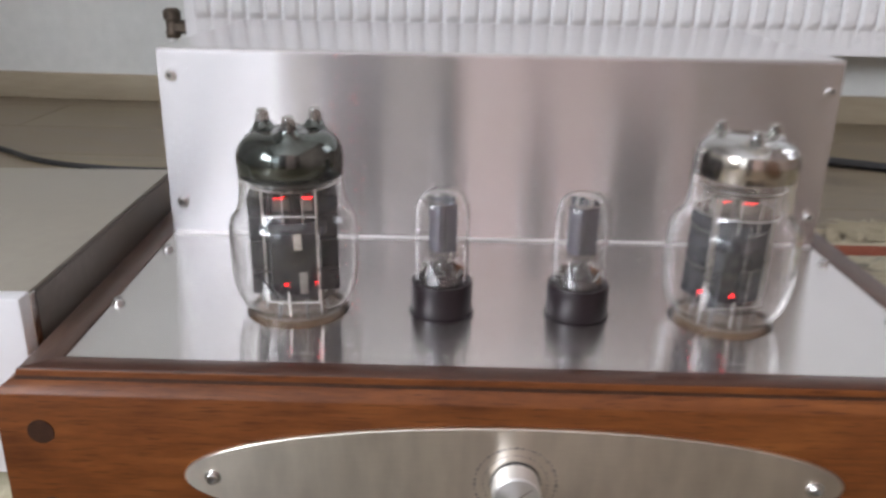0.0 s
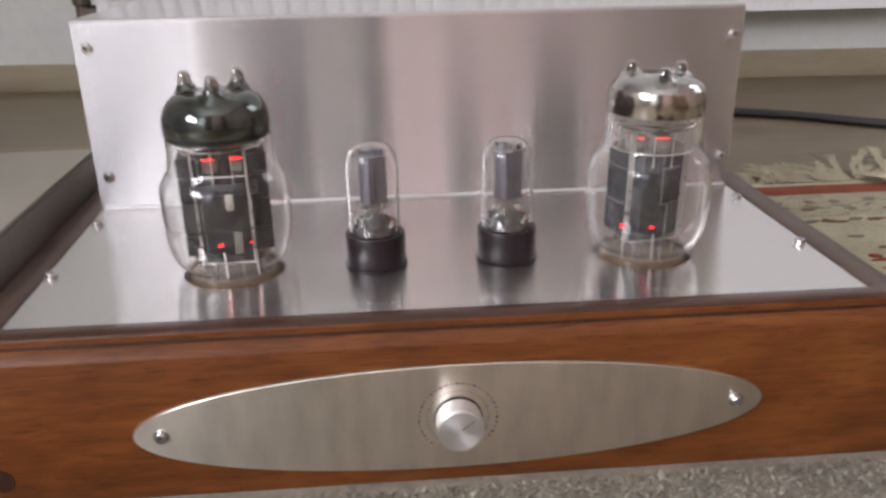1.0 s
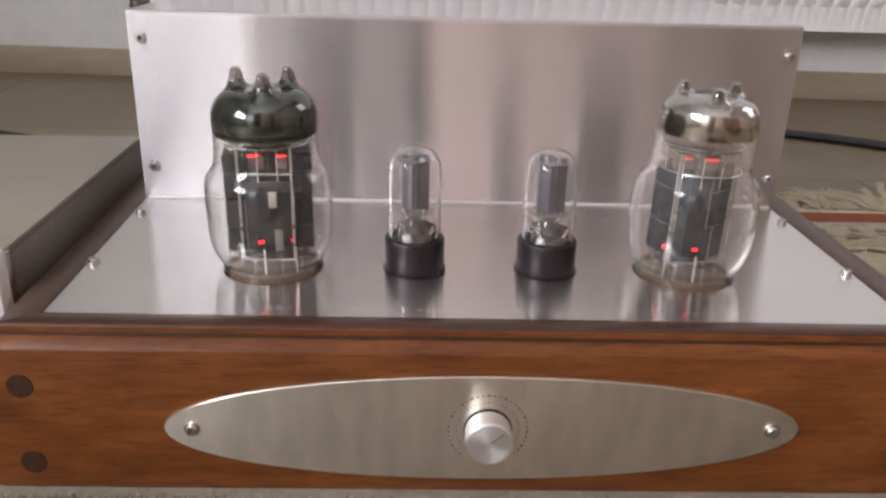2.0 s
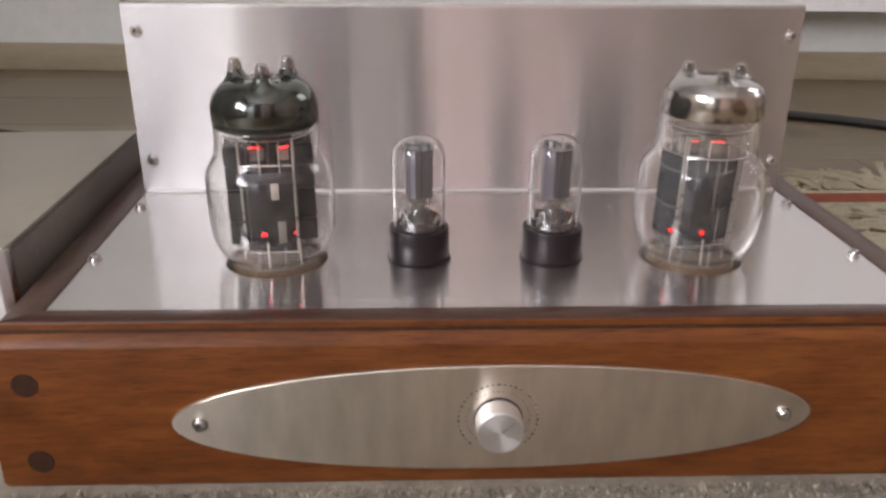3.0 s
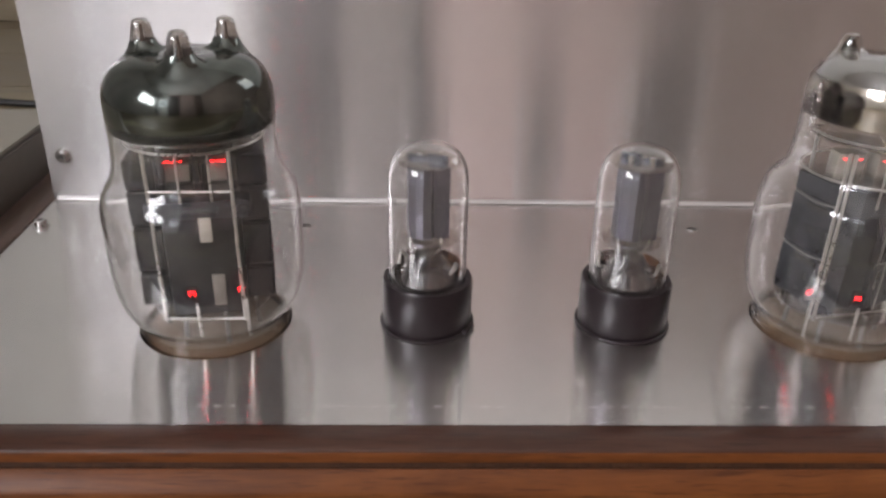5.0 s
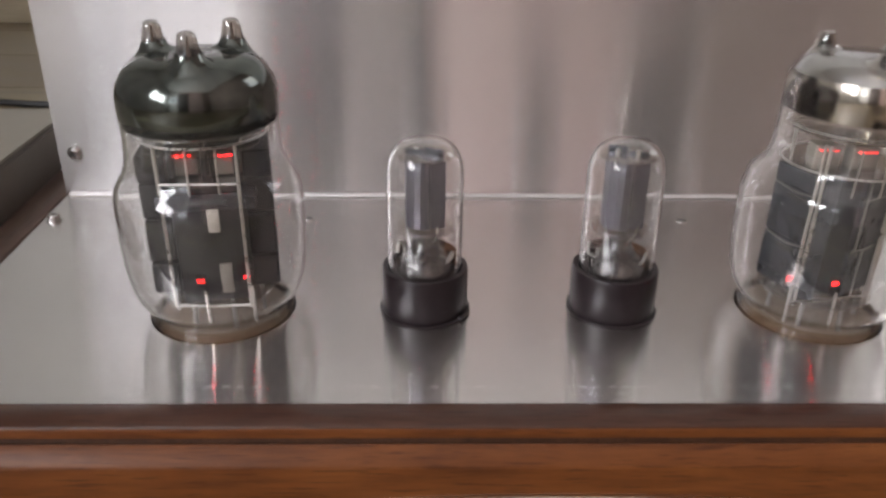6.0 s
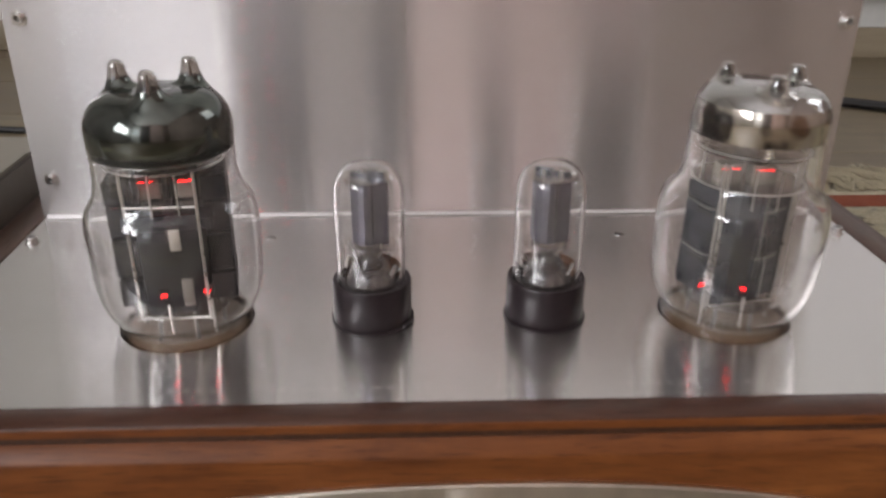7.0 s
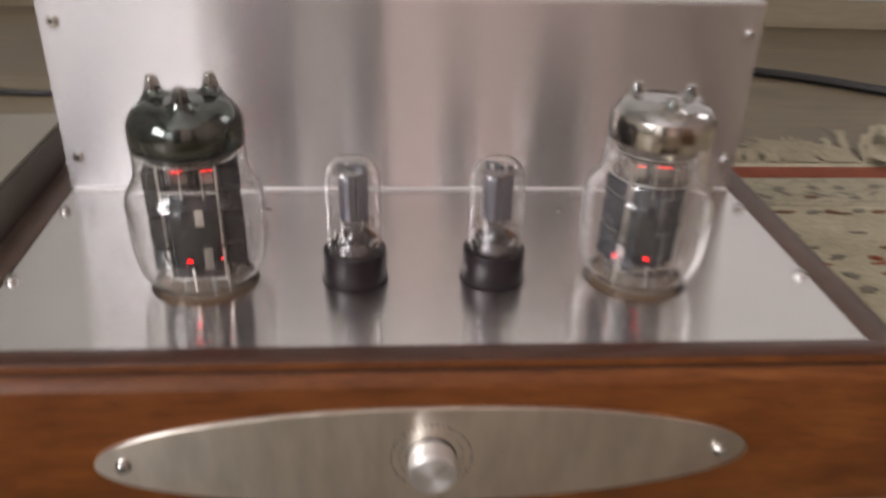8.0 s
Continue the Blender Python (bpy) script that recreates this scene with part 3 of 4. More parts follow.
valve = thing("radiator_valve", "tarnished brass valve at the foot of the radiator", "valve", (-0.519, 0.875, 0.150))
part("body", lathe([(0, -0.022), (0.011, -0.022), (0.013, -0.014), (0.011, -0.009), (0.011, 0.006), (0.0145, 0.009), (0.0145, 0.022), (0.009, 0.027), (0, 0.027)], 20), BRASS, valve)
part("union_nut", rod((0.004, 0, -0.004), (0.030, 0, -0.004), 0.0115, 6), BRASS, valve)
part("supply_pipe", rod((0, 0, -0.022), (0, 0, FLOOR - 0.150), 0.0075, 16), RADIATOR, valve)

# ---- the audio component beside the amplifier ----
player = thing("audio_component", "low audio component with beige-grey top, dark brown side and white front", "audio component", (-0.2495, -0.168, RUG), 2.4)
PH = 0.103 - RUG
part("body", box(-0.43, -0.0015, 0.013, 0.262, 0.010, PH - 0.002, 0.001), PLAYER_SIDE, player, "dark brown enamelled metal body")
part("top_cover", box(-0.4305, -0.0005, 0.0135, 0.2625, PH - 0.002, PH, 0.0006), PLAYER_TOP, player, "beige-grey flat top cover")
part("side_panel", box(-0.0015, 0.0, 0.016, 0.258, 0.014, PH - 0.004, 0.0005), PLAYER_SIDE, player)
part("front_panel", box(-0.432, 0.0005, 0.0, 0.0125, 0.008, PH + 0.0008, 0.002), PLAYER_FRONT, player, "satin white front panel")
part("edge_trim", box(-0.0004, 0.0012, 0.010, 0.0165, 0.010, PH - 0.001, 0.0005), STEEL, player, "thin silver edge strip")
for fx in (-0.40, -0.03):
    for fy in (0.03, 0.235):
        part("foot", lathe([(0, 0), (0.011, 0), (0.012, 0.010), (0, 0.010)], 20, at=(fx, fy, 0)), RUBBER, player)

# ---- the amplifier ----
DECK = 0.082
BOTTOM = RUG
XI, YF, YB = 0.2205, -0.1866, 0.2550      # inner edges of the wooden frame
XB = XI + 0.0200                          # the frame widens a little towards the back on one side
amp = thing("tube_amplifier", "tube amplifier with a hardwood frame and brushed aluminium top", "amplifier", (0, 0, BOTTOM))
UP = -BOTTOM                              # parts of the amplifier stand this much higher in its own space

# outline of the frame boards: (distance outwards from the inner edge, height)
BOARD = [(0.0, 0.0), (0.0, 0.0757), (0.0153, 0.0757), (0.0153, 0.0803), (0.0157, 0.0790), (0.0165, 0.0789), (0.0171, 0.0792), (0.0198, 0.0774), (0.0223, 0.0746),
         (0.0228, 0.0738), (0.0230, 0.0730), (0.0230, 0.0035), (0.0220, 0.0010), (0.0195, 0.0)]
SIDE, FRONT = 1.15, 0.878                 # the side boards are a little thicker than the back, the front one thinner
TRIM = [(0.0, 0.0759), (0.0, 0.0835), (0.0008, 0.0843), (0.0138, 0.0843), (0.0148, 0.0837), (0.0151, 0.0825), (0.0151, 0.0759)]


def board(p, q, out, outline, wide, ends):
    """One mitred frame board between the inner corners p and q; out is its outward direction."""
    bm = bmesh.new()
    p, q, out = Vector(p), Vector(q), Vector(out)
    d = (q - p).normalized()
    rings = []
    for base, sign, along in ((p, -1, ends[0]), (q, 1, ends[1])):
        rings.append([bm.verts.new((*(base + out * o * wide + d * sign * o * along * 0.9996).to_2d(), h + (UP - 0.0015 if h > 0.05 else 0.0))) for o, h in outline])
    a, b = rings
    n = len(outline)
    for i in range(n):
        bm.faces.new((a[i], a[(i + 1) % n], b[(i + 1) % n], b[i]))
    bm.faces.new(a[::-1])
    bm.faces.new(b)
    return bm


for name, p, q, out, mat, trim, label in (("front_board", (-XI, YF, 0), (XI, YF, 0), (0, -1, 0), WOOD_X, DARK_X, "orange-brown hardwood front board with moulded top edge"),
                                          ("back_board", (XI, YB, 0), (-XB, YB, 0), (0, 1, 0), WOOD_X, DARK_X, ""),
                                          ("side_board", (-XB, YB, 0), (-XI, YF, 0), (-1, 0, 0), WOOD_Y, DARK_Y, ""),
                                          ("side_board", (XI, YF, 0), (XI, YB, 0), (1, 0, 0), WOOD_Y, DARK_Y, "")):
    if out[0] == 0:
        wide, ends = (FRONT if out[1] < 0 else 1.0), (SIDE, SIDE)
    else:
        wide, ends = SIDE, ((1.0, FRONT) if out[0] < 0 else (FRONT, 1.0))
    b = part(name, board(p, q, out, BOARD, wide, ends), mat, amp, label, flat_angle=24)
    b.data.materials.append(PLUG_AND_SHADE)                       # the shade in the groove below the trim is put into its colour
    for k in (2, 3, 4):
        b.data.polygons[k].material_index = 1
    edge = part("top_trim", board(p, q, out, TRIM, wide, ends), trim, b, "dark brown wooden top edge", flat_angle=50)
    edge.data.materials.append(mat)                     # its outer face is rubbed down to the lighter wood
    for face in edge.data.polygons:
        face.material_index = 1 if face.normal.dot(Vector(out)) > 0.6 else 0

SMALL_R = 0.0385
TUBE_L, TUBE_X, TUBE_Y, SMALL_X, SMALL_Y = -0.1174, 0.1190, -0.1215, 0.0370, -0.1215


def deck_plate():
    """The top sheet, with round openings for the tube sockets and two small screw holes."""
    bm = bmesh.new()
    loops = [[(-XI + 0.0006, YF + 0.0006), (XI - 0.0006, YF + 0.0006), (XI - 0.0006, YB - 0.0006), (-XB + 0.0006, YB - 0.0006)]]
    for cx, cy, r, n in ((TUBE_L, TUBE_Y, 0.0283, 56), (TUBE_X, TUBE_Y, 0.0283, 56), (-SMALL_X, SMALL_Y, 0.0172, 40), (SMALL_R, SMALL_Y, 0.0172, 40),
                         (-0.0955, -0.032, 0.0023, 18), (0.0935, -0.032, 0.0023, 18)):
        loops.append([(cx + r * math.cos(2 * math.pi * k / n), cy + r * math.sin(2 * math.pi * k / n)) for k in range(n)])
    edges = []
    for lp in loops:
        vs = [bm.verts.new((x, y, DECK + UP)) for x, y in lp]
        edges += [bm.edges.new((vs[i], vs[(i + 1) % len(vs)])) for i in range(len(vs))]
    made = bmesh.ops.triangle_fill(bm, use_beauty=True, use_dissolve=False, edges=edges)
    faces = [g for g in made["geom"] if isinstance(g, bmesh.types.BMFace)]
    ext = bmesh.ops.extrude_face_region(bm, geom=faces)
    bmesh.ops.translate(bm, verts=[g for g in ext["geom"] if isinstance(g, bmesh.types.BMVert)], vec=(0, 0, -0.002))
    return bm


part("deck_plate", deck_plate(), ALU_DECK, amp, "brushed aluminium top plate", flat_angle=20)
part("chassis_pan", box(-XI + 0.004, XI - 0.004, YF + 0.004, YB - 0.004, 0.004, 0.030), DARK, amp)

CX0, CX1, CZ1, CD = -0.2290, 0.2205, 0.2105, 0.235
shape = box(CX0, CX1, 0.0, CD, DECK + UP + 0.0004, CZ1 + UP)
bend = [e for e in shape.edges if all(abs(v.co.z - CZ1 - UP) < 1e-5 and abs(v.co.y) < 1e-5 for v in e.verts)]
bmesh.ops.bevel(shape, geom=bend, offset=0.0036, segments=5, profile=0.5, affect="EDGES")
cover = part("transformer_cover", shape, ALU_COVER, amp, "brushed aluminium transformer cover")
cover.data.materials.append(ALU_TOP)
for face in cover.data.polygons:
    face.material_index = 1 if abs(face.normal.z) > 0.72 else 0
fold = bmesh.new()
ends = [[fold.verts.new((x, y, DECK + UP + z)) for y, z in ((0.0004, 0.0003), (-0.0018, 0.0003), (-0.0016, 0.0007), (-0.0004, 0.0018), (0.0004, 0.0020))] for x in (CX0 + 0.002, CX1 - 0.002)]
for i in range(5):
    fold.faces.new((ends[0][i], ends[0][(i + 1) % 5], ends[1][(i + 1) % 5], ends[1][i]))
fold.faces.new(ends[0])
fold.faces.new(ends[1][::-1])
part("bottom_flange", fold, ALU_EDGE, cover, "bright folded bottom edge")


def cap_screw():
    """A socket-head screw along z: a turned head with a hexagonal recess and a thin washer."""
    r, h = 0.0029, 0.0030
    bm = lathe([(0, 0.0), (r + 0.0011, 0.0), (r + 0.0011, 0.0005), (r, 0.0005), (r, h - 0.0004), (r - 0.0004, h), (0.0016, h), (0.0015, h - 0.0018), (0, h - 0.0020)], 20)
    return bm


first_screw = part("screw", cap_screw(), STEEL, amp, "bright socket-head screw")
first_screw.data.materials.append(SOCKET)                 # the socket in its head
for face in first_screw.data.polygons:
    face.material_index = 1 if Vector(face.center).to_2d().length < 0.00155 and face.center.z < 0.0028 else 0
first_screw.matrix_local = pose(-0.2216, -0.0340, DECK + UP)
for x, y in ((-0.2196, -0.1215), (0.2150, -0.0320), (0.2155, -0.1215)):
    again(first_screw, amp, pose(x, y, DECK + UP))
for x, z in ((-0.2205, 0.1925), (-0.2205, 0.1052), (0.2140, 0.1905), (0.2140, 0.1045)):
    again(first_screw, amp, pose(x, 0.0, z + UP, 90, 0, 0))

FACE = YF - 0.0202
for z in (0.0525, 0.0085):
    plug = part("dowel_plug", lathe([(0, 0.0), (0.0064, 0.0), (0.0064, 0.0006), (0, 0.0008)], 24), PLUG_AND_SHADE, amp, "dark round dowel plug")
    plug.matrix_local = pose(-0.2266, FACE + 0.0002, z + UP, 90, 0, 0)


def ellipse_plate():
    """A slender elliptical plate with a bevelled rim, standing in the xz plane."""
    bm = bmesh.new()
    n = 120
    rings = []
    for grow, y in ((0.0, 0.0), (0.0, -0.0014), (-0.0007, -0.0020)):
        rings.append([bm.verts.new(((0.1590 + grow) * math.cos(2 * math.pi * k / n), y, (0.0301 + grow) * math.sin(2 * math.pi * k / n))) for k in range(n)])
    for a, b in zip(rings, rings[1:]):
        for k in range(n):
            bm.faces.new((a[k], a[(k + 1) % n], b[(k + 1) % n], b[k]))
    bm.faces.new(rings[-1])
    bm.faces.new(rings[0][::-1])
    return bm


PZ = 0.0317 + UP
control = part("control_plate", ellipse_plate(), ALU_PLATE, amp, "elliptical brushed aluminium control plate", flat_angle=25)
control.matrix_local = pose(0, FACE, PZ, 0, -0.45, 0)
for x in (-0.1450, 0.1450):
    again(first_screw, control, pose(x, -0.0019, 0.0, 90, 0, 0))

# scale printed round the knob: a ring of small dark bars
KX, KZ = 0.0015, 0.0
MARK = plain("dark_print", (0.10, 0.08, 0.072), (0.19, 0.155, 0.14), 0.6, 200)
mark_mesh = part("scale_mark", box(-0.0009, 0.0009, -0.0022, -0.00195, -0.0005, 0.0005), MARK, control, "small dark printed bar")
for k in range(66):
    a = radians(-45 + 270 * (k % 33) / 32)
    m = pose(KX, 0, KZ) @ Matrix.Rotation(-a, 4, "Y") @ pose(0.0197 if k < 33 else 0.0156, 0, 0, 0, 90, 0)
    worn = 0.55 + 0.6 * (k * 37 % 11) / 10                 # the print is worn unevenly
    m = m @ Matrix.Diagonal((worn * (1.0 if k < 33 else 0.55), 1, worn * (0.9 if k < 33 else 0.5), 1))
    if k == 0:
        mark_mesh.matrix_local = m
    else:
        again(mark_mesh, control, m)

knob = part("knob", lathe([(0, 0.0), (0.0110, 0.0), (0.0110, 0.0010), (0.0116, 0.0014), (0.0116, 0.0122), (0.0109, 0.0129), (0, 0.0129)], 64), ALU_KNOB, amp, "turned aluminium volume knob")
knob.matrix_local = pose(KX, FACE - 0.002, PZ + KZ, 90, 0, 0)
part("base_ring", lathe([(0.0116, -0.0001), (0.0122, -0.0001), (0.0121, 0.0006), (0.0112, 0.0008)], 48), DARK, knob, "dark gap ring behind the knob")
part("pointer", box(0.0012, 0.0090, -0.00025, 0.00025, 0.0128, 0.01305), MARK, knob, "thin dark pointer line").matrix_local = pose(0, 0, 0, 0, 0, 42)

for x in (-0.0955, 0.0935):
    rim = part("hole_rim", lathe([(0.0021, -0.0010), (0.0031, 0.0), (0.0028, 0.0005), (0.0023, 0.0004)], 20), STEEL, amp, "bright rim of a small screw hole")
    rim.matrix_local = pose(x, -0.032, DECK + UP)

score = part("score_mark", box(-0.0015, 0.0015, -0.00009, 0.00009, 0.0, 0.00006), ALU_EDGE, amp, "faint bright score mark")
score.matrix_local = pose(-0.110, -0.1765, DECK + UP)
for k in range(1, 48):
    if k % 9 not in (4, 5) and k % 13 != 7:
        again(score, amp, pose(-0.110 + k * 0.0051, -0.1765, DECK + UP) @ Matrix.Diagonal((0.5 + 0.5 * (k * 5 % 7) / 6, 1, 1, 1)))


# ---- the tubes ----
def inset(profile, wall):
    """The outline moved inwards by one wall-thickness."""
    inner = []
    for k, (r, z) in enumerate(profile):
        (ra, za), (rb, zb) = profile[max(k - 1, 0)], profile[min(k + 1, len(profile) - 1)]
        if r == 0.0:
            ra, za, rb, zb = 1.0, 0.0, 0.0, 0.0
        long = math.hypot(rb - ra, zb - za)
        inner.append((max(r - wall * (zb - za) / long, 0.0), z + wall * (rb - ra) / long))
    return inner


def shell(profile, wall, n=64, bm=None):
    """A glass wall: the outline turned about z, with an inner surface one wall-thickness inside."""
    return lathe(profile + inset(profile, wall)[::-1], n, bm, closed=True)


BULB = [(0.0260, -0.004), (0.0262, 0.000), (0.0263, 0.0042), (0.0274, 0.0060), (0.0298, 0.0085), (0.0320, 0.0125), (0.0334, 0.0175), (0.0342, 0.0235), (0.0346, 0.0300), (0.0347, 0.0380),
        (0.0347, 0.0460), (0.0344, 0.0510), (0.0334, 0.0548), (0.0316, 0.0578), (0.0298, 0.0605), (0.0287, 0.0640), (0.0281, 0.0680), (0.0279, 0.0730), (0.0279, 0.0775), (0.0281, 0.0820),
        (0.0281, 0.0858), (0.0279, 0.0893), (0.0271, 0.0927), (0.0256, 0.0956), (0.0236, 0.0980), (0.0208, 0.0999), (0.0170, 0.1012), (0.0120, 0.1019), (0.0060, 0.1017), (0.0, 0.1014)]
SLIM = [p for p in BULB if p[1] <= 0.0548] + [(0.0326, 0.0574), (0.0302, 0.0598), (0.0281, 0.0625), (0.0271, 0.0660), (0.0266, 0.0715), (0.0264, 0.0780), (0.0264, 0.0832), (0.0265, 0.0873),
        (0.0264, 0.0909), (0.0261, 0.0939), (0.0252, 0.0966), (0.0238, 0.0989), (0.0217, 0.1008), (0.0189, 0.1022), (0.0150, 0.1032), (0.0090, 0.1037), (0.0, 0.1038)]
PIP = [(0.0085, -0.0002), (0.0064, 0.0004), (0.0050, 0.0016), (0.0042, 0.0034), (0.0037, 0.0054), (0.0034, 0.0072), (0.0032, 0.0085), (0.0027, 0.0097), (0.0016, 0.0104), (0.0, 0.0107)]


def dome_height(outline, r):
    """Height of the bulb's top at a distance from its axis."""
    top = [p for p in outline if p[1] > 0.085]
    for (ra, za), (rb, zb) in zip(top, top[1:]):
        if rb <= r <= ra:
            return za + (zb - za) * (ra - r) / max(ra - rb, 1e-6)
    return top[0][1]


def pip(outline, at, rings, tall, grow=0.0, n=28):
    """A sealing tip that flows out of the dome: rings of (radius, rise) about the point at."""
    bm = bmesh.new()
    loops = []
    for r, rise in rings:
        loop = []
        for k in range(n if r > 1e-6 else 1):
            x, y = at[0] + (r + grow) * math.cos(2 * math.pi * k / n) * (r > 1e-6), at[1] + (r + grow) * math.sin(2 * math.pi * k / n) * (r > 1e-6)
            own, mid = dome_height(outline, math.hypot(x, y)), dome_height(outline, math.hypot(*at))
            share = min(1.0, r / 0.0085)
            loop.append(bm.verts.new((x, y, own * share + mid * (1 - share) + rise * tall + grow)))
        loops.append(loop)
    for a, b in zip(loops, loops[1:]):
        for k in range(n):
            j = (k + 1) % n
            bm.faces.new((a[k], a[j], b[0]) if len(b) == 1 else (a[k], a[j], b[j], b[k]))
    return bm


def power_tube(x, y, turn, tips, getter, silver, rods, low, high):
    """A large double-triode power tube: waisted bulb with three sealing tips, getter dome, blackened anodes and glowing heaters."""
    label = "large glass power tube with silver mirrored dome" if silver else "large glass power tube with dark mirrored dome"
    t = thing("power_tube", label, "vacuum tube", (x, y, DECK), turn, "power tubes")
    outline = SLIM if silver else BULB
    bulb = part("glass_bulb", shell(outline, 0.0011), GLASS, t)
    bulb.visible_shadow = False
    tall, stem = (0.60, 1.15) if silver else (1.0, 0.42)
    rings = [(0.95 * r, z) for r, z in PIP] if silver else PIP
    for k in range(3):
        a = radians(tips - 90 + 120 * k)
        at = (0.0158 * math.cos(a), 0.0158 * math.sin(a))
        tip = part("sealing_tip", pip(outline, at, rings if silver else rings[3:], tall), SMOKY_PALE if silver else SMOKY, t, "rounded glass sealing tip")
        foot_z = dome_height(outline, 0.0158)
        part("tip_stem", lathe([(stem * r, z * tall) for r, z in ((0.0024, 0.0004), (0.0021, 0.0030), (0.0012, 0.0060), (0.0008, 0.0085), (0, 0.0088))], 14, at=(*at, foot_z)), GETTER_DARK if silver else DULL_NICKEL, tip, "dark sealed stem")
        if not silver:
            part("tip_coating", pip(outline, at, PIP[:4], tall, 0.00015), getter, tip)
    if silver:
        dome = [p for p in inset(SLIM, 0.0006) if 0.0800 <= p[1] <= 0.0967]
        haze = [dome[-1]] + [p for p in inset(SLIM, 0.0006) if p[1] > 0.0967]
        part("getter_haze", lathe(haze, 64), HAZE, t, "thin hazy film under the glass dome")
    else:
        dome = [(0.0222, 0.0758), (0.0248, 0.0767), (0.0267, 0.0783), (0.0277, 0.0800)] + [p for p in inset(BULB, -0.00012) if p[1] >= 0.0815]
    part("getter_coating", lathe(dome, 64), getter, t)
    # foot: amber glass rim in a brown socket ring
    foot = part("foot", lathe([(0.0, -0.0016), (0.0180, -0.0014), (0.0254, -0.0010), (0.0254, -0.006), (0.0, -0.006)], 48), CERAMIC, t, "brown foot in its socket ring")
    part("foot_rim", lathe([(0.0258, -0.003), (0.0273, -0.002), (0.0276, 0.0008), (0.0271, 0.0022), (0.0260, 0.0030)], 56), GLASS_FOOT, foot, "amber-tinted glass rim")
    for k in range(7):
        a = radians(30 + 360 * k / 7)
        part("pin", rod((0.0175 * math.cos(a), 0.0175 * math.sin(a), 0.001), (0.0165 * math.cos(a), 0.0165 * math.sin(a), 0.0125), 0.0009, 8), WIRE, foot)
    # micas
    part("mica_disc", lathe([(0, 0.0112), (0.0215, 0.0112), (0.0215, 0.0122), (0, 0.0122)], 40), MICA, t)
    for z in (0.0632, 0.0755) if silver else (0.0585, 0.0700):
        part("mica_disc", lathe([(0, z), (0.0208, z), (0.0208, z + 0.0008), (0, z + 0.0008)], 40), MICA, t)
    # anodes: a dark middle box with side plates, folded in upright panels
    if silver:
        part("anode", prism([(-0.0130, -0.0130), (0.0020, -0.0165), (0.0135, -0.0080), (0.0140, 0.0120), (-0.0150, 0.0140)], 0.0150, 0.0610), ANODE, t)
        for z0, z1 in ((0.0160, 0.0345), (0.0352, 0.0545), (0.0552, 0.0622)):
            part("anode_wing", prism([(-0.0232, 0.0020), (-0.0166, -0.0158), (-0.0152, -0.0150), (-0.0205, 0.0030)], z0, z1), ANODE_BLUE, t)
            part("anode_wing", prism([(0.0006, -0.0188), (0.0150, -0.0098), (0.0142, -0.0084), (-0.0002, -0.0172)], z0, z1), ANODE_BLUE, t)
            part("anode_wing", prism([(0.0162, -0.0092), (0.0228, 0.0040), (0.0212, 0.0048), (0.0148, -0.0082)], z0, z1), ANODE, t)
        part("anode_rib", prism([(-0.0160, -0.0170), (-0.0094, -0.0192), (-0.0090, -0.0180), (-0.0154, -0.0158)], 0.0140, 0.0622), ANODE_GREY, t, "blue-grey upright rib of the anode")
        for z in (0.0349, 0.0548):
            part("wing_wire", tube_along(smooth_line([(-0.0234, 0.0010, z), (-0.0204, -0.0090, z - 0.0008), (-0.0172, -0.0160, z)], 4), 0.00030, 6), WIRE, t)
            part("wing_wire", tube_along(smooth_line([(0.0004, -0.0196, z), (0.0080, -0.0150, z - 0.0006), (0.0120, -0.0126, z)], 4), 0.00024, 6), WIRE, t)
            part("wing_slot", prism([(-0.0215, -0.0052), (-0.0180, -0.0138), (-0.0176, -0.0132), (-0.0210, -0.0046)], z - 0.0042, z - 0.0022), DARK, t)
        part("upright_wire", rod((0.0012, -0.0200, 0.0350), (0.0012, -0.0200, 0.0630), 0.0003, 6), WIRE, t)
        part("upright_wire", rod((0.0060, -0.0170, 0.0150), (0.0060, -0.0170, 0.0345), 0.0003, 6), WIRE, t)
    else:
        part("anode", box(-0.0125, 0.0125, -0.0182, 0.0182, 0.0128, 0.0560, 0.0012), ANODE, t)
        for sx in (-1, 1):
            x0, x1 = sorted((sx * 0.0133, sx * 0.0230))
            for z0, z1 in ((0.0150, 0.0268), (0.0282, 0.0440), (0.0452, 0.0580), (0.0588, 0.0690)):
                part("anode_wing", box(x0, x1, -0.0120, 0.0120, z0, z1, 0.0005, 1), ANODE, t)
        part("anode_band", box(-0.0175, 0.0175, -0.0188, 0.0188, 0.0490, 0.0558, 0.0015), ANODE_GREY, t)
        part("window_strip", box(-0.0003, 0.0038, -0.0190, -0.0180, 0.0411, 0.0499, 0.0002), TAN_NICKEL, t, "small tan metal strip")
        part("window_strip", box(0.0020, 0.0062, -0.0190, -0.0180, 0.0165, 0.0285, 0.0002), DULL_NICKEL, t, "small tan metal strip")
    back = Matrix.Rotation(radians(-turn), 3, "Z")
    front = [back @ Vector((x, y, 0)) for x, y in rods]
    for c in front + [-c for c in front[:2]]:
        part("support_rod", rod((c.x, c.y, 0.0115), (c.x, c.y, 0.0745), 0.00065, 10), NICKEL, t)
    for sx in (-1, 1):
        part("support_rod", rod((sx * 0.0050, -0.0197, 0.0560), (sx * 0.0050, -0.0197, 0.0735), 0.0004, 8), NICKEL, t)
    wide = 0.0222 if silver else 0.0232
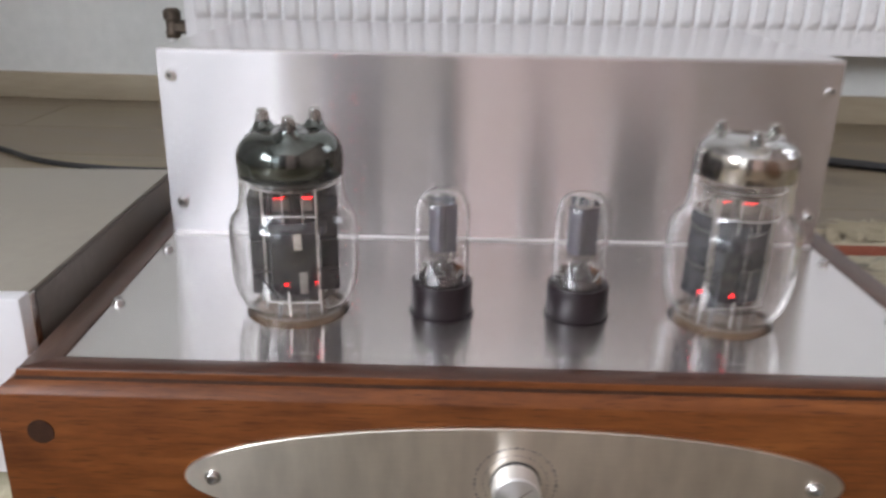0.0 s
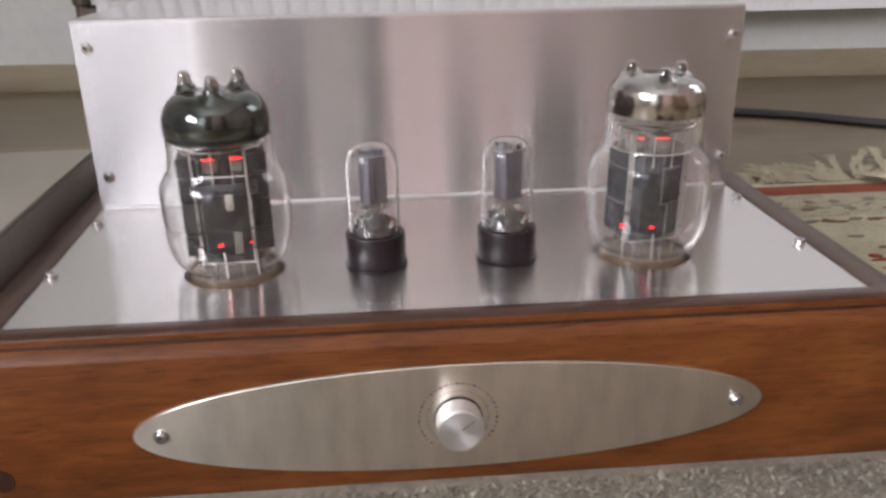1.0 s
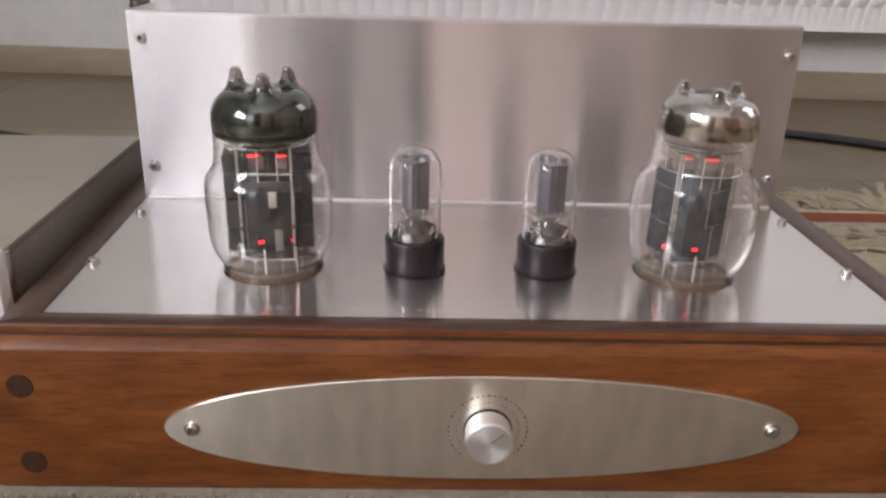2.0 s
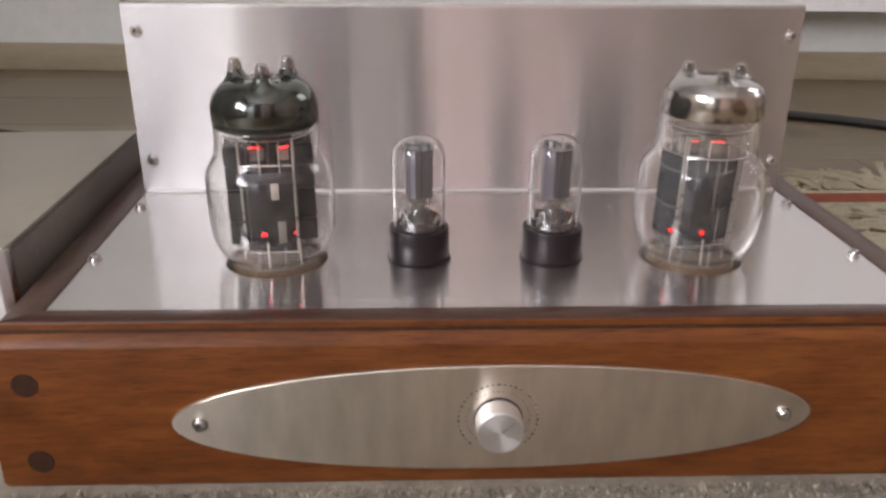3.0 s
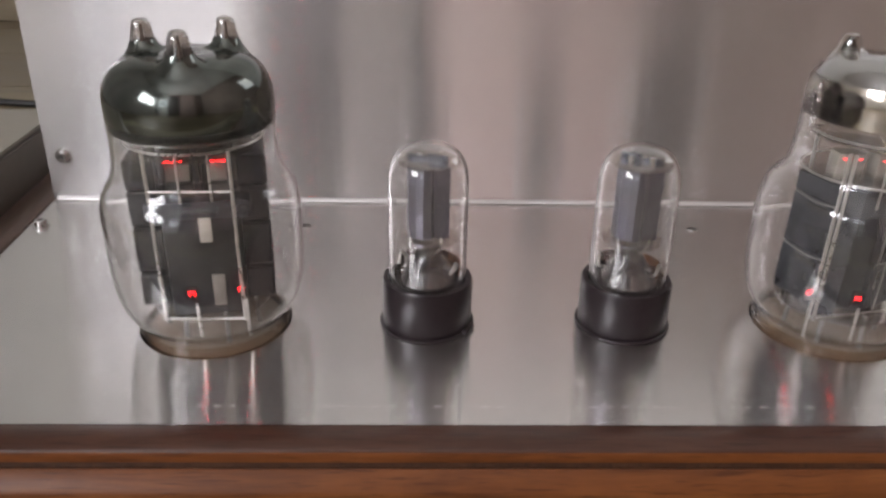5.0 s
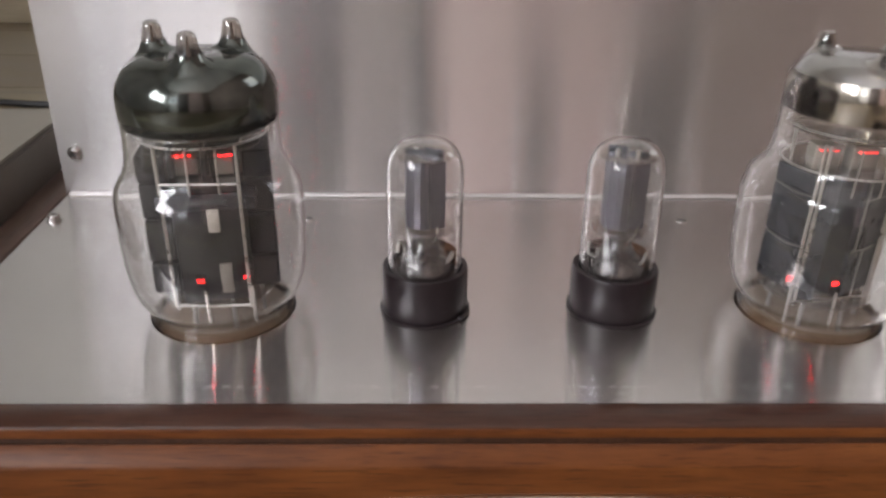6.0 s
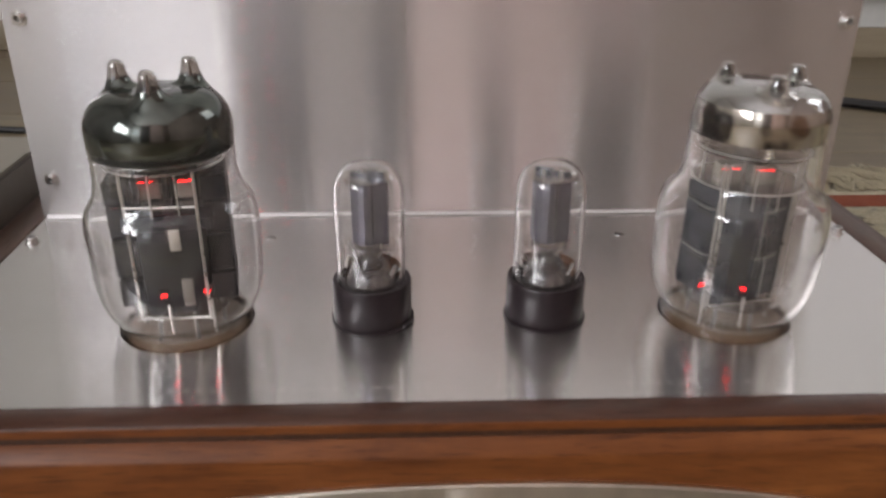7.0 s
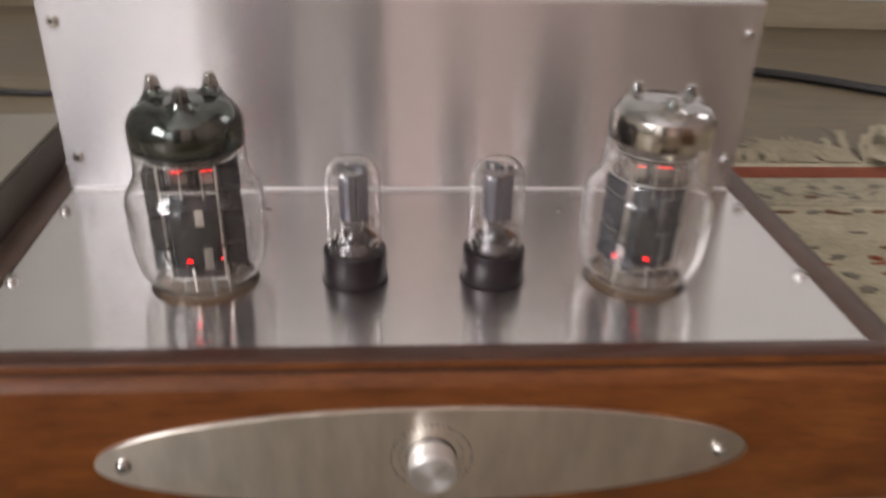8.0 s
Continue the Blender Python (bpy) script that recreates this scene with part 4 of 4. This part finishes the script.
    for z in (0.0630, 0.0772) if silver else (0.0735,):
        part("wire_ring", lathe([(wide, z), (wide + 0.00045, z + 0.0005), (wide, z + 0.0010), (wide - 0.00045, z + 0.0005)], 48, closed=True), NICKEL, t)
    if not silver:
        for c in (front[:2], [-c for c in front[:2]]):
            part("mica_edge", rod(c[0] * 1.01 + Vector((0, 0, 0.0600)), c[1] * 1.01 + Vector((0, 0, 0.0602)), 0.00042, 8), NICKEL, t)
        part("anode_cap", box(-0.0118, 0.0118, -0.0010, 0.0120, 0.0562, 0.0732, 0.001), ANODE, t)
        for sx in (-0.0112, 0.0002, 0.0112):
            part("anode_cap", box(sx - 0.0011, sx + 0.0011, -0.0120, -0.0050, 0.0602, 0.0732, 0.0003), ANODE, t)
    part("bottom_wire", tube_along([front[0] + Vector((0, 0, 0.0121)), front[0].lerp(front[1], 0.5) + Vector((0, 0, 0.0117)), front[1] + Vector((0, 0, 0.0122))], 0.0005, 6), NICKEL, t)
    # heaters: bright tips above the upper mica and below the lower one
    lift = 0.0024 if silver else 0.0
    for (hx, hy), (lx, ly) in zip(high, low):
        h, l = back @ Vector((hx, hy, 0)), back @ Vector((lx, ly, 0))
        up = part("cathode", box(h.x - 0.0050, h.x + 0.0050, h.y + 0.0012, h.y + 0.0085, 0.0597 + lift, 0.0693 + lift, 0.001), DULL_NICKEL, t, "pale metal cathode sleeve")
        for k in range(4):
            hb = Vector((h.x - 0.0040 + k * 0.0019, h.y, 0.0676 + lift))
            part("heater", rod(hb, hb + Vector((0.0012, 0, 0)), 0.00019, 8), WARM if silver else HOT, up, "glowing red heater")
        # rear bars of the dark tube, added for their red glow on the cover
        for k in range(0 if silver else 2):
            hb = Vector((-h.x - 0.0030 + k * 0.0034, -h.y + 0.0040, 0.0668 + lift))
            part("heater", rod(hb, hb + Vector((0.0026, 0, 0)), 0.0005, 8), REAR_GLOW, up, "glowing red heater")
        foot_plate = part("cathode_foot", box(l.x - 0.0018, l.x + 0.0018, l.y + 0.0004, l.y + 0.0014, 0.0185, 0.0245, 0.0003), ANODE, t)
        part("heater", tube_along([(l.x - 0.0010, l.y, 0.0211), (l.x - 0.0010, l.y, 0.0227), (l.x - 0.0002, l.y, 0.0227), (l.x, l.y, 0.0214), (l.x + 0.0003, l.y, 0.0227), (l.x + 0.0010, l.y, 0.0226), (l.x + 0.0009, l.y, 0.0211)], 0.000085, 6), HOT, foot_plate, "glowing red heater loop")
        part("lead", rod((l.x + 0.0014, l.y, 0.0040), (l.x + 0.0012, l.y, 0.0180), 0.0006, 8), NICKEL, t)
    return t


dark_tube = power_tube(TUBE_L, TUBE_Y, 10, 1, GETTER_DARK, False, ((-0.0120, -0.0196), (0.0156, -0.0196)), ((-0.0019, -0.0196), (0.0144, -0.0160)), ((-0.0052, -0.0110), (0.0110, -0.0095)))
silver_tube = power_tube(TUBE_X, TUBE_Y, 0, -8, GETTER_SILVER, True, ((-0.0168, -0.0168), (0.0154, -0.0108), (-0.0155, -0.0180), (0.0178, -0.0088)), ((-0.0182, -0.0165), (-0.0025, -0.0202)), ((-0.0105, -0.0085), (0.0030, -0.0100)))
dark_tube.matrix_world = pose(TUBE_L, TUBE_Y, DECK, 0, -0.4, 0) @ pose(0, 0, 0, 0, 0, 10)     # both lean a little in their sockets
silver_tube.matrix_world = pose(TUBE_X, TUBE_Y, DECK, 0, 1.1, 0)

SMALL_GLASS = [(0.0140, 0.0150), (0.0143, 0.0180), (0.0145, 0.0260), (0.0145, 0.0510), (0.0145, 0.0574), (0.0140, 0.0620), (0.0128, 0.0656), (0.0108, 0.0684), (0.0080, 0.0703), (0.0045, 0.0713), (0.0, 0.0716)]


def small_tube(x, y, turn, ear):
    """A small octal tube: black bakelite base, straight glass bulb, grey anode plates."""
    t = thing("driver_tube", "small clear glass tube with a black bakelite base", "vacuum tube", (x, y, DECK), turn, "driver tubes")
    base = part("base", lathe([(0, 0.0004), (0.0166, 0.0004), (0.0170, 0.0012), (0.0170, 0.0186), (0.0166, 0.0194), (0.0149, 0.0194), (0.0147, 0.0172), (0, 0.0168)], 48), BAKELITE, t, "black bakelite octal base")
    part("socket_ear", box(0.0155, 0.0186, -0.0040, 0.0040, 0.0003, 0.0022, 0.0007), BAKELITE, base).matrix_local = pose(0, 0, 0, 0, 0, ear - turn)
    part("socket_rim", lathe([(0.0164, 0.0002), (0.0180, 0.0002), (0.0180, 0.0012), (0.0172, 0.0016)], 48), BAKELITE, base)
    g = part("glass_bulb", shell(SMALL_GLASS, 0.0006, 56), GLASS, t)
    g.visible_shadow = False
    part("stem", lathe([(0, 0.0170), (0.0112, 0.0170), (0.0104, 0.0212), (0.0082, 0.0250), (0.0056, 0.0284), (0.0047, 0.0318), (0, 0.0325)], 24), STEM, t, "pale glass stem")
    flash = lathe([(0.0128, 0.0172), (0.0131, 0.0215), (0.0128, 0.0250)], 40)
    bmesh.ops.delete(flash, geom=[v for v in flash.verts if v.co.x * math.cos(radians(50 - turn)) + v.co.y * math.sin(radians(50 - turn)) < 0.0095], context="VERTS")
    part("getter_flash", flash, RUST, t, "orange-brown getter film")
    film = lathe([(0.0126, 0.0172), (0.0129, 0.0215), (0.0127, 0.0255)], 48)
    back = Vector((math.cos(radians(100 - turn)), math.sin(radians(100 - turn)), 0))
    bmesh.ops.delete(film, geom=[v for v in film.verts if v.co.dot(back) < 0.0015 + (0.006 if v.co.z > 0.0245 else 0.0)], context="VERTS")
    part("dark_film", film, FILM, t, "dark brown film inside the back of the glass")
    part("mica_disc", lathe([(0, 0.0355), (0.0110, 0.0355), (0.0110, 0.0361), (0, 0.0361)], 28), MICA, t)
    part("mica_disc", lathe([(0, 0.0650), (0.0112, 0.0650), (0.0112, 0.0656), (0, 0.0656)], 28), MICA, t)
    unturn = Matrix.Rotation(radians(-turn), 3, "Z")
    faceted = [(-0.0077, 0.0015), (-0.0071, -0.0034), (-0.0042, -0.0057), (-0.0018, -0.0067), (0.0012, -0.0062), (0.0018, -0.0048), (0.0076, -0.0042), (0.0078, 0.0030), (0.0040, 0.0062), (-0.0040, 0.0064)]
    plates = prism([(unturn @ Vector((x, y, 0))).to_2d() for x, y in faceted], 0.0372, 0.0640)
    part("anode", plates, ANODE_SMALL, t, "blue-grey folded metal anode", smooth=False)
    for s in (-1, 1):
        part("cathode_tip", rod((s * 0.0037, 0, 0.0643), (s * 0.0037, 0, 0.0672), 0.0009, 10), NICKEL, t)
        part("getter_plate", box(s * 0.0039 - 0.0037, s * 0.0039 + 0.0037, -0.0014, -0.0006, 0.0640, 0.0668 if s < 0 else 0.0680, 0.0002), ANODE_GREY, t)
        part("lead", tube_along(smooth_line([(s * 0.0035, 0, 0.0300), (s * 0.0060, -0.0020, 0.0335), (s * 0.0062, -0.0022, 0.0372)], 4), 0.0004, 6), NICKEL, t)
        part("getter_ring", tube_along(smooth_line([(s * 0.0105, -0.003, 0.024), (s * 0.0112, 0.0, 0.0270), (s * 0.0105, 0.003, 0.024), (s * 0.0090, 0.0, 0.022)], 4), 0.0006, 6), NICKEL, t)
    return t


left_driver = small_tube(-SMALL_X, SMALL_Y, -25, -28)
small_tube(SMALL_R, SMALL_Y, 155, 60)

# ---- cable on the floor ----
cable = tagged(part("power_cable", tube_along(smooth_line([(-1.5, 0.90, FLOOR + 0.004), (-0.95, 0.77, FLOOR + 0.004), (-0.70, 0.61, FLOOR + 0.004), (-0.62, 0.552, FLOOR + 0.004), (-0.53, 0.517, FLOOR + 0.004), (-0.42, 0.505, FLOOR + 0.004), (-0.2, 0.52, FLOOR + 0.004), (0.1, 0.55, FLOOR + 0.004)]), 0.004), RUBBER),
               "thin black cable lying on the laminate floor", "cable")
thick = tagged(part("power_cable", tube_along(smooth_line([(0.34, 0.70, FLOOR + 0.0068), (0.522, 0.63, FLOOR + 0.0068), (0.60, 0.588, FLOOR + 0.0068), (0.67, 0.535, FLOOR + 0.0068), (0.9, 0.38, FLOOR + 0.0068), (1.3, 0.2, FLOOR + 0.0068)]), 0.0068), RUBBER),
               "thick black cable lying on the laminate floor", "cable")

# ---- the rug ----
RX0, RX1, RY0, RY1 = -0.85, 1.25, -0.50, 0.234
rug = thing("rug", "cream wool rug with red border and fringe under the amplifier", "rug", (0, 0, FLOOR))
TH = RUG - FLOOR
part("pile_field", box(RX0, RX1, RY0, RY1, 0.0, TH, 0.0015), RUG_CREAM, rug)
part("centre_field", box(RX0 + 0.22, RX1 - 0.22, RY0 + 0.03, -0.190, TH - 0.002, TH + 0.0006, 0.0005), RUG_FIELD, rug, "grey-beige shaggy centre field")
part("woven_band", box(RX0, RX1, 0.1660, RY1 - 0.0006, TH - 0.002, TH + 0.0007, 0.0004), RUG_MOTTLED, rug, "cream band with mottled grey weave")
part("border_stripe", box(RX0, RX1, RY1 + 0.0003, RY1 + 0.030, 0.0, TH + 0.001, 0.0015), RUG_RED, rug, "brick-red woven border stripe")
part("end_band", box(RX0, RX1, RY1 + 0.0303, RY1 + 0.052, 0.0, TH - 0.001, 0.0015), FRINGE, rug)

rng = random.Random(4)


def motif(kind):
    """A small raised woven figure with a ragged, stepped outline."""
    bm = bmesh.new()
    w, d = {"dash": (0.0105, 0.0026), "bead": (0.0105, 0.0046), "leaf": (0.0095, 0.0056), "blotch": (0.0100, 0.0072), "twig": (0.0130, 0.0020)}[kind]
    n, turn = 26, rng.uniform(0, 6.28)
    ring = []
    for k in range(n):
        a = 2 * math.pi * k / n
        f = 0.66 + 0.16 * math.sin(2 * a + turn) + 0.12 * math.sin(5 * a - turn) + rng.uniform(-0.22, 0.22)
        ring.append((w * f * math.cos(a), d * f * math.sin(a)))
    low = [bm.verts.new((x, y, TH - 0.001)) for x, y in ring]
    top = [bm.verts.new((x * 0.92, y * 0.92, TH + 0.0012)) for x, y in ring]
    peak = bm.verts.new((0, 0, TH + 0.0016))
    for k in range(n):
        j = (k + 1) % n
        bm.faces.new((low[k], low[j], top[j], top[k]))
        bm.faces.new((top[k], top[j], peak))
    return bm


motifs = {}
for kind in ("dash", "bead", "leaf", "blotch", "twig"):
    for mat in (RUG_GREY, RUG_BROWN, RUG_RED):
        motifs[kind, mat.name] = [part("motif", motif(kind), mat, rug) for v in range(3)]
        for v, ob in enumerate(motifs[kind, mat.name]):
            ob.matrix_local = pose(0.30 + 0.05 * len(motifs), -0.42 - 0.05 * v, 0)
# woven rows: distance across the rug, spacing, figure, colours, tilt, start
for yy, step, kind, mats, tilt, start in ((0.207, 0.0345, "blotch", (RUG_GREY,), 30, 0.298), (0.194, 0.029, "twig", (RUG_GREY,), 60, 0.285), (0.184, 0.041, "leaf", (RUG_GREY, RUG_BROWN), 40, 0.270),
                                          (0.1535, 0.0235, "bead", (RUG_BROWN, RUG_GREY), 4, 0.2595), (0.1500, 0.047, "dash", (RUG_RED, RUG_BROWN), 6, 0.262),
                                          (0.107, 0.066, "dash", (RUG_GREY,), 8, 0.272), (0.081, 0.073, "dash", (RUG_BROWN, RUG_GREY), 8, 0.270), (0.060, 0.030, "leaf", (RUG_GREY, RUG_RED, RUG_BROWN), 30, 0.266),
                                          (0.052, 0.047, "twig", (RUG_RED,), 12, 0.290), (0.033, 0.040, "leaf", (RUG_RED, RUG_GREY, RUG_GREY), 40, 0.268), (0.008, 0.043, "blotch", (RUG_GREY, RUG_BROWN), 40, 0.266),
                                          (-0.030, 0.05, "leaf", (RUG_RED, RUG_GREY), 60, 0.27), (-0.075, 0.05, "dash", (RUG_GREY, RUG_BROWN), 30, 0.27), (-0.12, 0.05, "blotch", (RUG_RED, RUG_GREY), 50, 0.27), (-0.17, 0.05, "leaf", (RUG_GREY, RUG_BROWN), 50, 0.27)):
    x, k = start, 0
    while x < 0.72:
        again(motifs[kind, mats[k % len(mats)].name][k % 3], rug, pose(x + rng.uniform(-0.005, 0.005), yy + rng.uniform(-0.004, 0.004), 0, 0, 0, rng.uniform(-tilt, tilt)))
        x += step
        k += 1


def strands(points, spread, count, thick, verts, faces):
    """A tassel of thin cotton strands that run side by side along the points."""
    line = smooth_line(points, 4)
    for c in range(count):
        off = Vector((rng.uniform(-spread, spread), rng.uniform(-spread, spread), rng.uniform(0, spread * 0.7)))
        wave, phase, cut = rng.uniform(0.0005, 0.0022), rng.uniform(0, 6.28), rng.randint(len(line) - 3, len(line))
        rings = []
        for i, p in enumerate(line[:cut]):
            d = (line[min(i + 1, len(line) - 1)] - line[max(i - 1, 0)]).normalized()
            u = d.cross(Vector((0, 0, 1)))
            u = u.normalized() if u.length > 1e-3 else Vector((1, 0, 0))
            w = d.cross(u)
            f = i / len(line)
            at = p + off * (0.35 + 1.3 * f) + u * wave * math.sin(phase + i * 0.9)
            at.z = max(at.z, thick)
            r = thick * (1.0 if i < cut - 1 else 0.4)
            base = len(verts)
            for k in range(4):
                a = math.pi / 2 * k
                verts.append(at + u * r * math.cos(a) + w * r * math.sin(a))
            rings.append(base)
        for a, b in zip(rings, rings[1:]):
            for k in range(4):
                faces.append((a + k, a + (k + 1) % 4, b + (k + 1) % 4, b + k))


# fringe: soft tassels of thin strands that lie over one another, some long ones that curl up, and one that falls back over the stripe
fringe_verts, fringe_faces = [], []
start = RY1 + 0.048
for k in range(74):
    x = 0.22 + 0.0088 * k + rng.uniform(-0.003, 0.003)
    ln = 0.020 + 0.010 * (1 + math.sin(x * 47)) + rng.uniform(0, 0.012) + (0.018 if 0.43 < x < 0.60 else 0.0)
    sway = math.sin(x * 39) * 0.016 + rng.uniform(-0.020, 0.020)
    z, rise = rng.uniform(0.001, 0.003), rng.uniform(0.001, 0.005)
    strands([(x, start - 0.004, z + 0.002), (x + 0.3 * sway, start + 0.4 * ln, z + rise), (x + sway, start + 0.8 * ln, z + rise * 0.6), (x + 1.5 * sway, start + ln, z)], 0.0052, 34, 0.0005, fringe_verts, fringe_faces)
for x, sway, ln, lift in ((0.487, 0.022, 0.080, 0.011), (0.502, 0.030, 0.058, 0.012), (0.512, 0.046, 0.086, 0.015), (0.540, 0.020, 0.084, 0.016), (0.556, -0.012, 0.066, 0.011), (0.470, 0.012, 0.058, 0.008)):
    strands([(x, start, 0.004), (x + 0.2 * sway, start + 0.4 * ln, lift), (x + 0.7 * sway, start + 0.75 * ln, lift * 1.2), (x + sway, start + ln, lift * 0.8)], 0.0034, 20, 0.0006, fringe_verts, fringe_faces)
for k in range(5):
    x = 0.503 + 0.007 * k
    strands([(x, start + 0.010, 0.006), (x + 0.006, RY1 + 0.036, 0.011), (x + 0.018, RY1 + 0.018, 0.0105), (x + 0.032, RY1 + 0.006, 0.009)], 0.0038, 20, 0.0006, fringe_verts, fringe_faces)
fringe_mesh = bpy.data.meshes.new("fringe")
fringe_mesh.from_pydata(fringe_verts, [], fringe_faces)
fringe_mesh.materials.append(FRINGE)
fringe = new("fringe", fringe_mesh)
fringe.parent = rug
tagged(fringe, "loose cream cotton fringe", kind="stuff")


def pile(count, x0, x1, y0, y1):
    """Short wool tufts, each a small bent blade."""
    verts, faces = [], []
    for k in range(count):
        x, y = rng.uniform(x0, x1), rng.uniform(y0, y1)
        a, h, w = rng.uniform(0, 6.28), rng.uniform(0.0015, 0.0042), rng.uniform(0.0003, 0.0007)
        lx, ly = rng.uniform(-0.004, 0.004), rng.uniform(-0.004, 0.003)
        c, s = w * math.cos(a), w * math.sin(a)
        i = len(verts)
        verts += [(x - c, y - s, TH - 0.001), (x + c, y + s, TH - 0.001), (x + c + lx * 0.4, y + s + ly * 0.4, TH + h * 0.6), (x - c + lx * 0.4, y - s + ly * 0.4, TH + h * 0.6), (x + lx, y + ly, TH + h)]
        faces += [(i, i + 1, i + 2, i + 3), (i + 3, i + 2, i + 4)]
    me = bpy.data.meshes.new("pile")
    me.from_pydata(verts, [], faces)
    me.materials.append(PILE)
    ob = new("pile", me)
    ob.parent = rug
    return tagged(ob, "grey and cream shaggy wool pile", kind="stuff")


pile(48000, -0.32, 0.46, -0.36, -0.2135)

# ---- floor planks ----
PLANK_W, PLANK_L = 0.19, 1.28
plank_meshes = {}


def lay_plank(x0, x1, y0, y1):
    """One plank on the floor; planks of the same size share a mesh."""
    key = (round(x1 - x0, 4), round(y1 - y0, 4))
    if key not in plank_meshes:
        ob = part("plank", box(0.0004, key[0] - 0.0004, 0.0004, key[1] - 0.0004, -0.0038, 0.0, 0.0008, 1), LAMINATE, floor, smooth=False)
        plank_meshes[key] = ob
        ob.matrix_local = pose(x0, y0, FLOOR)
    else:
        again(plank_meshes[key], floor, pose(x0, y0, FLOOR))


row, y = 0, 0.030 - 15 * PLANK_W
while y < WALL_BACK - 0.002:
    y0, y1 = max(y, ROOM_Y0 + 0.002), min(y + PLANK_W, WALL_BACK - 0.002)
    x = ROOM_X0 + 0.002 - (0.0, 0.45, 0.85)[row % 3]
    while x < ROOM_X1 - 0.002:
        x0, x1 = max(x, ROOM_X0 + 0.002), min(x + PLANK_L, ROOM_X1 - 0.002)
        if x1 - x0 > 0.03 and y1 - y0 > 0.03:
            lay_plank(x0, x1, y0, y1)
        x += PLANK_L
    y += PLANK_W
    row += 1

# a figure printed on the glass of one driver tube
figure = bpy.data.curves.new("printed_figure", "FONT")
figure.body, figure.size, figure.align_x, figure.align_y = "6", 0.0052, "CENTER", "CENTER"
figure_ob = new("printed_figure", figure)
bpy.context.view_layer.update()
flat = bpy.data.meshes.new_from_object(figure_ob.evaluated_get(bpy.context.evaluated_depsgraph_get()))
bpy.data.objects.remove(figure_ob)
flat.materials.clear()
flat.materials.append(MARK)
for v in flat.vertices:
    a = radians(-28) + v.co.x / 0.0147
    v.co = Vector((0.0147 * math.cos(a), 0.0147 * math.sin(a), 0.0425 + v.co.y))
printed = new("printed_figure", flat)
printed.parent, printed.matrix_local = left_driver, pose(0, 0, 0, 0, 0, 25)
tagged(printed, "small dark printed figure")
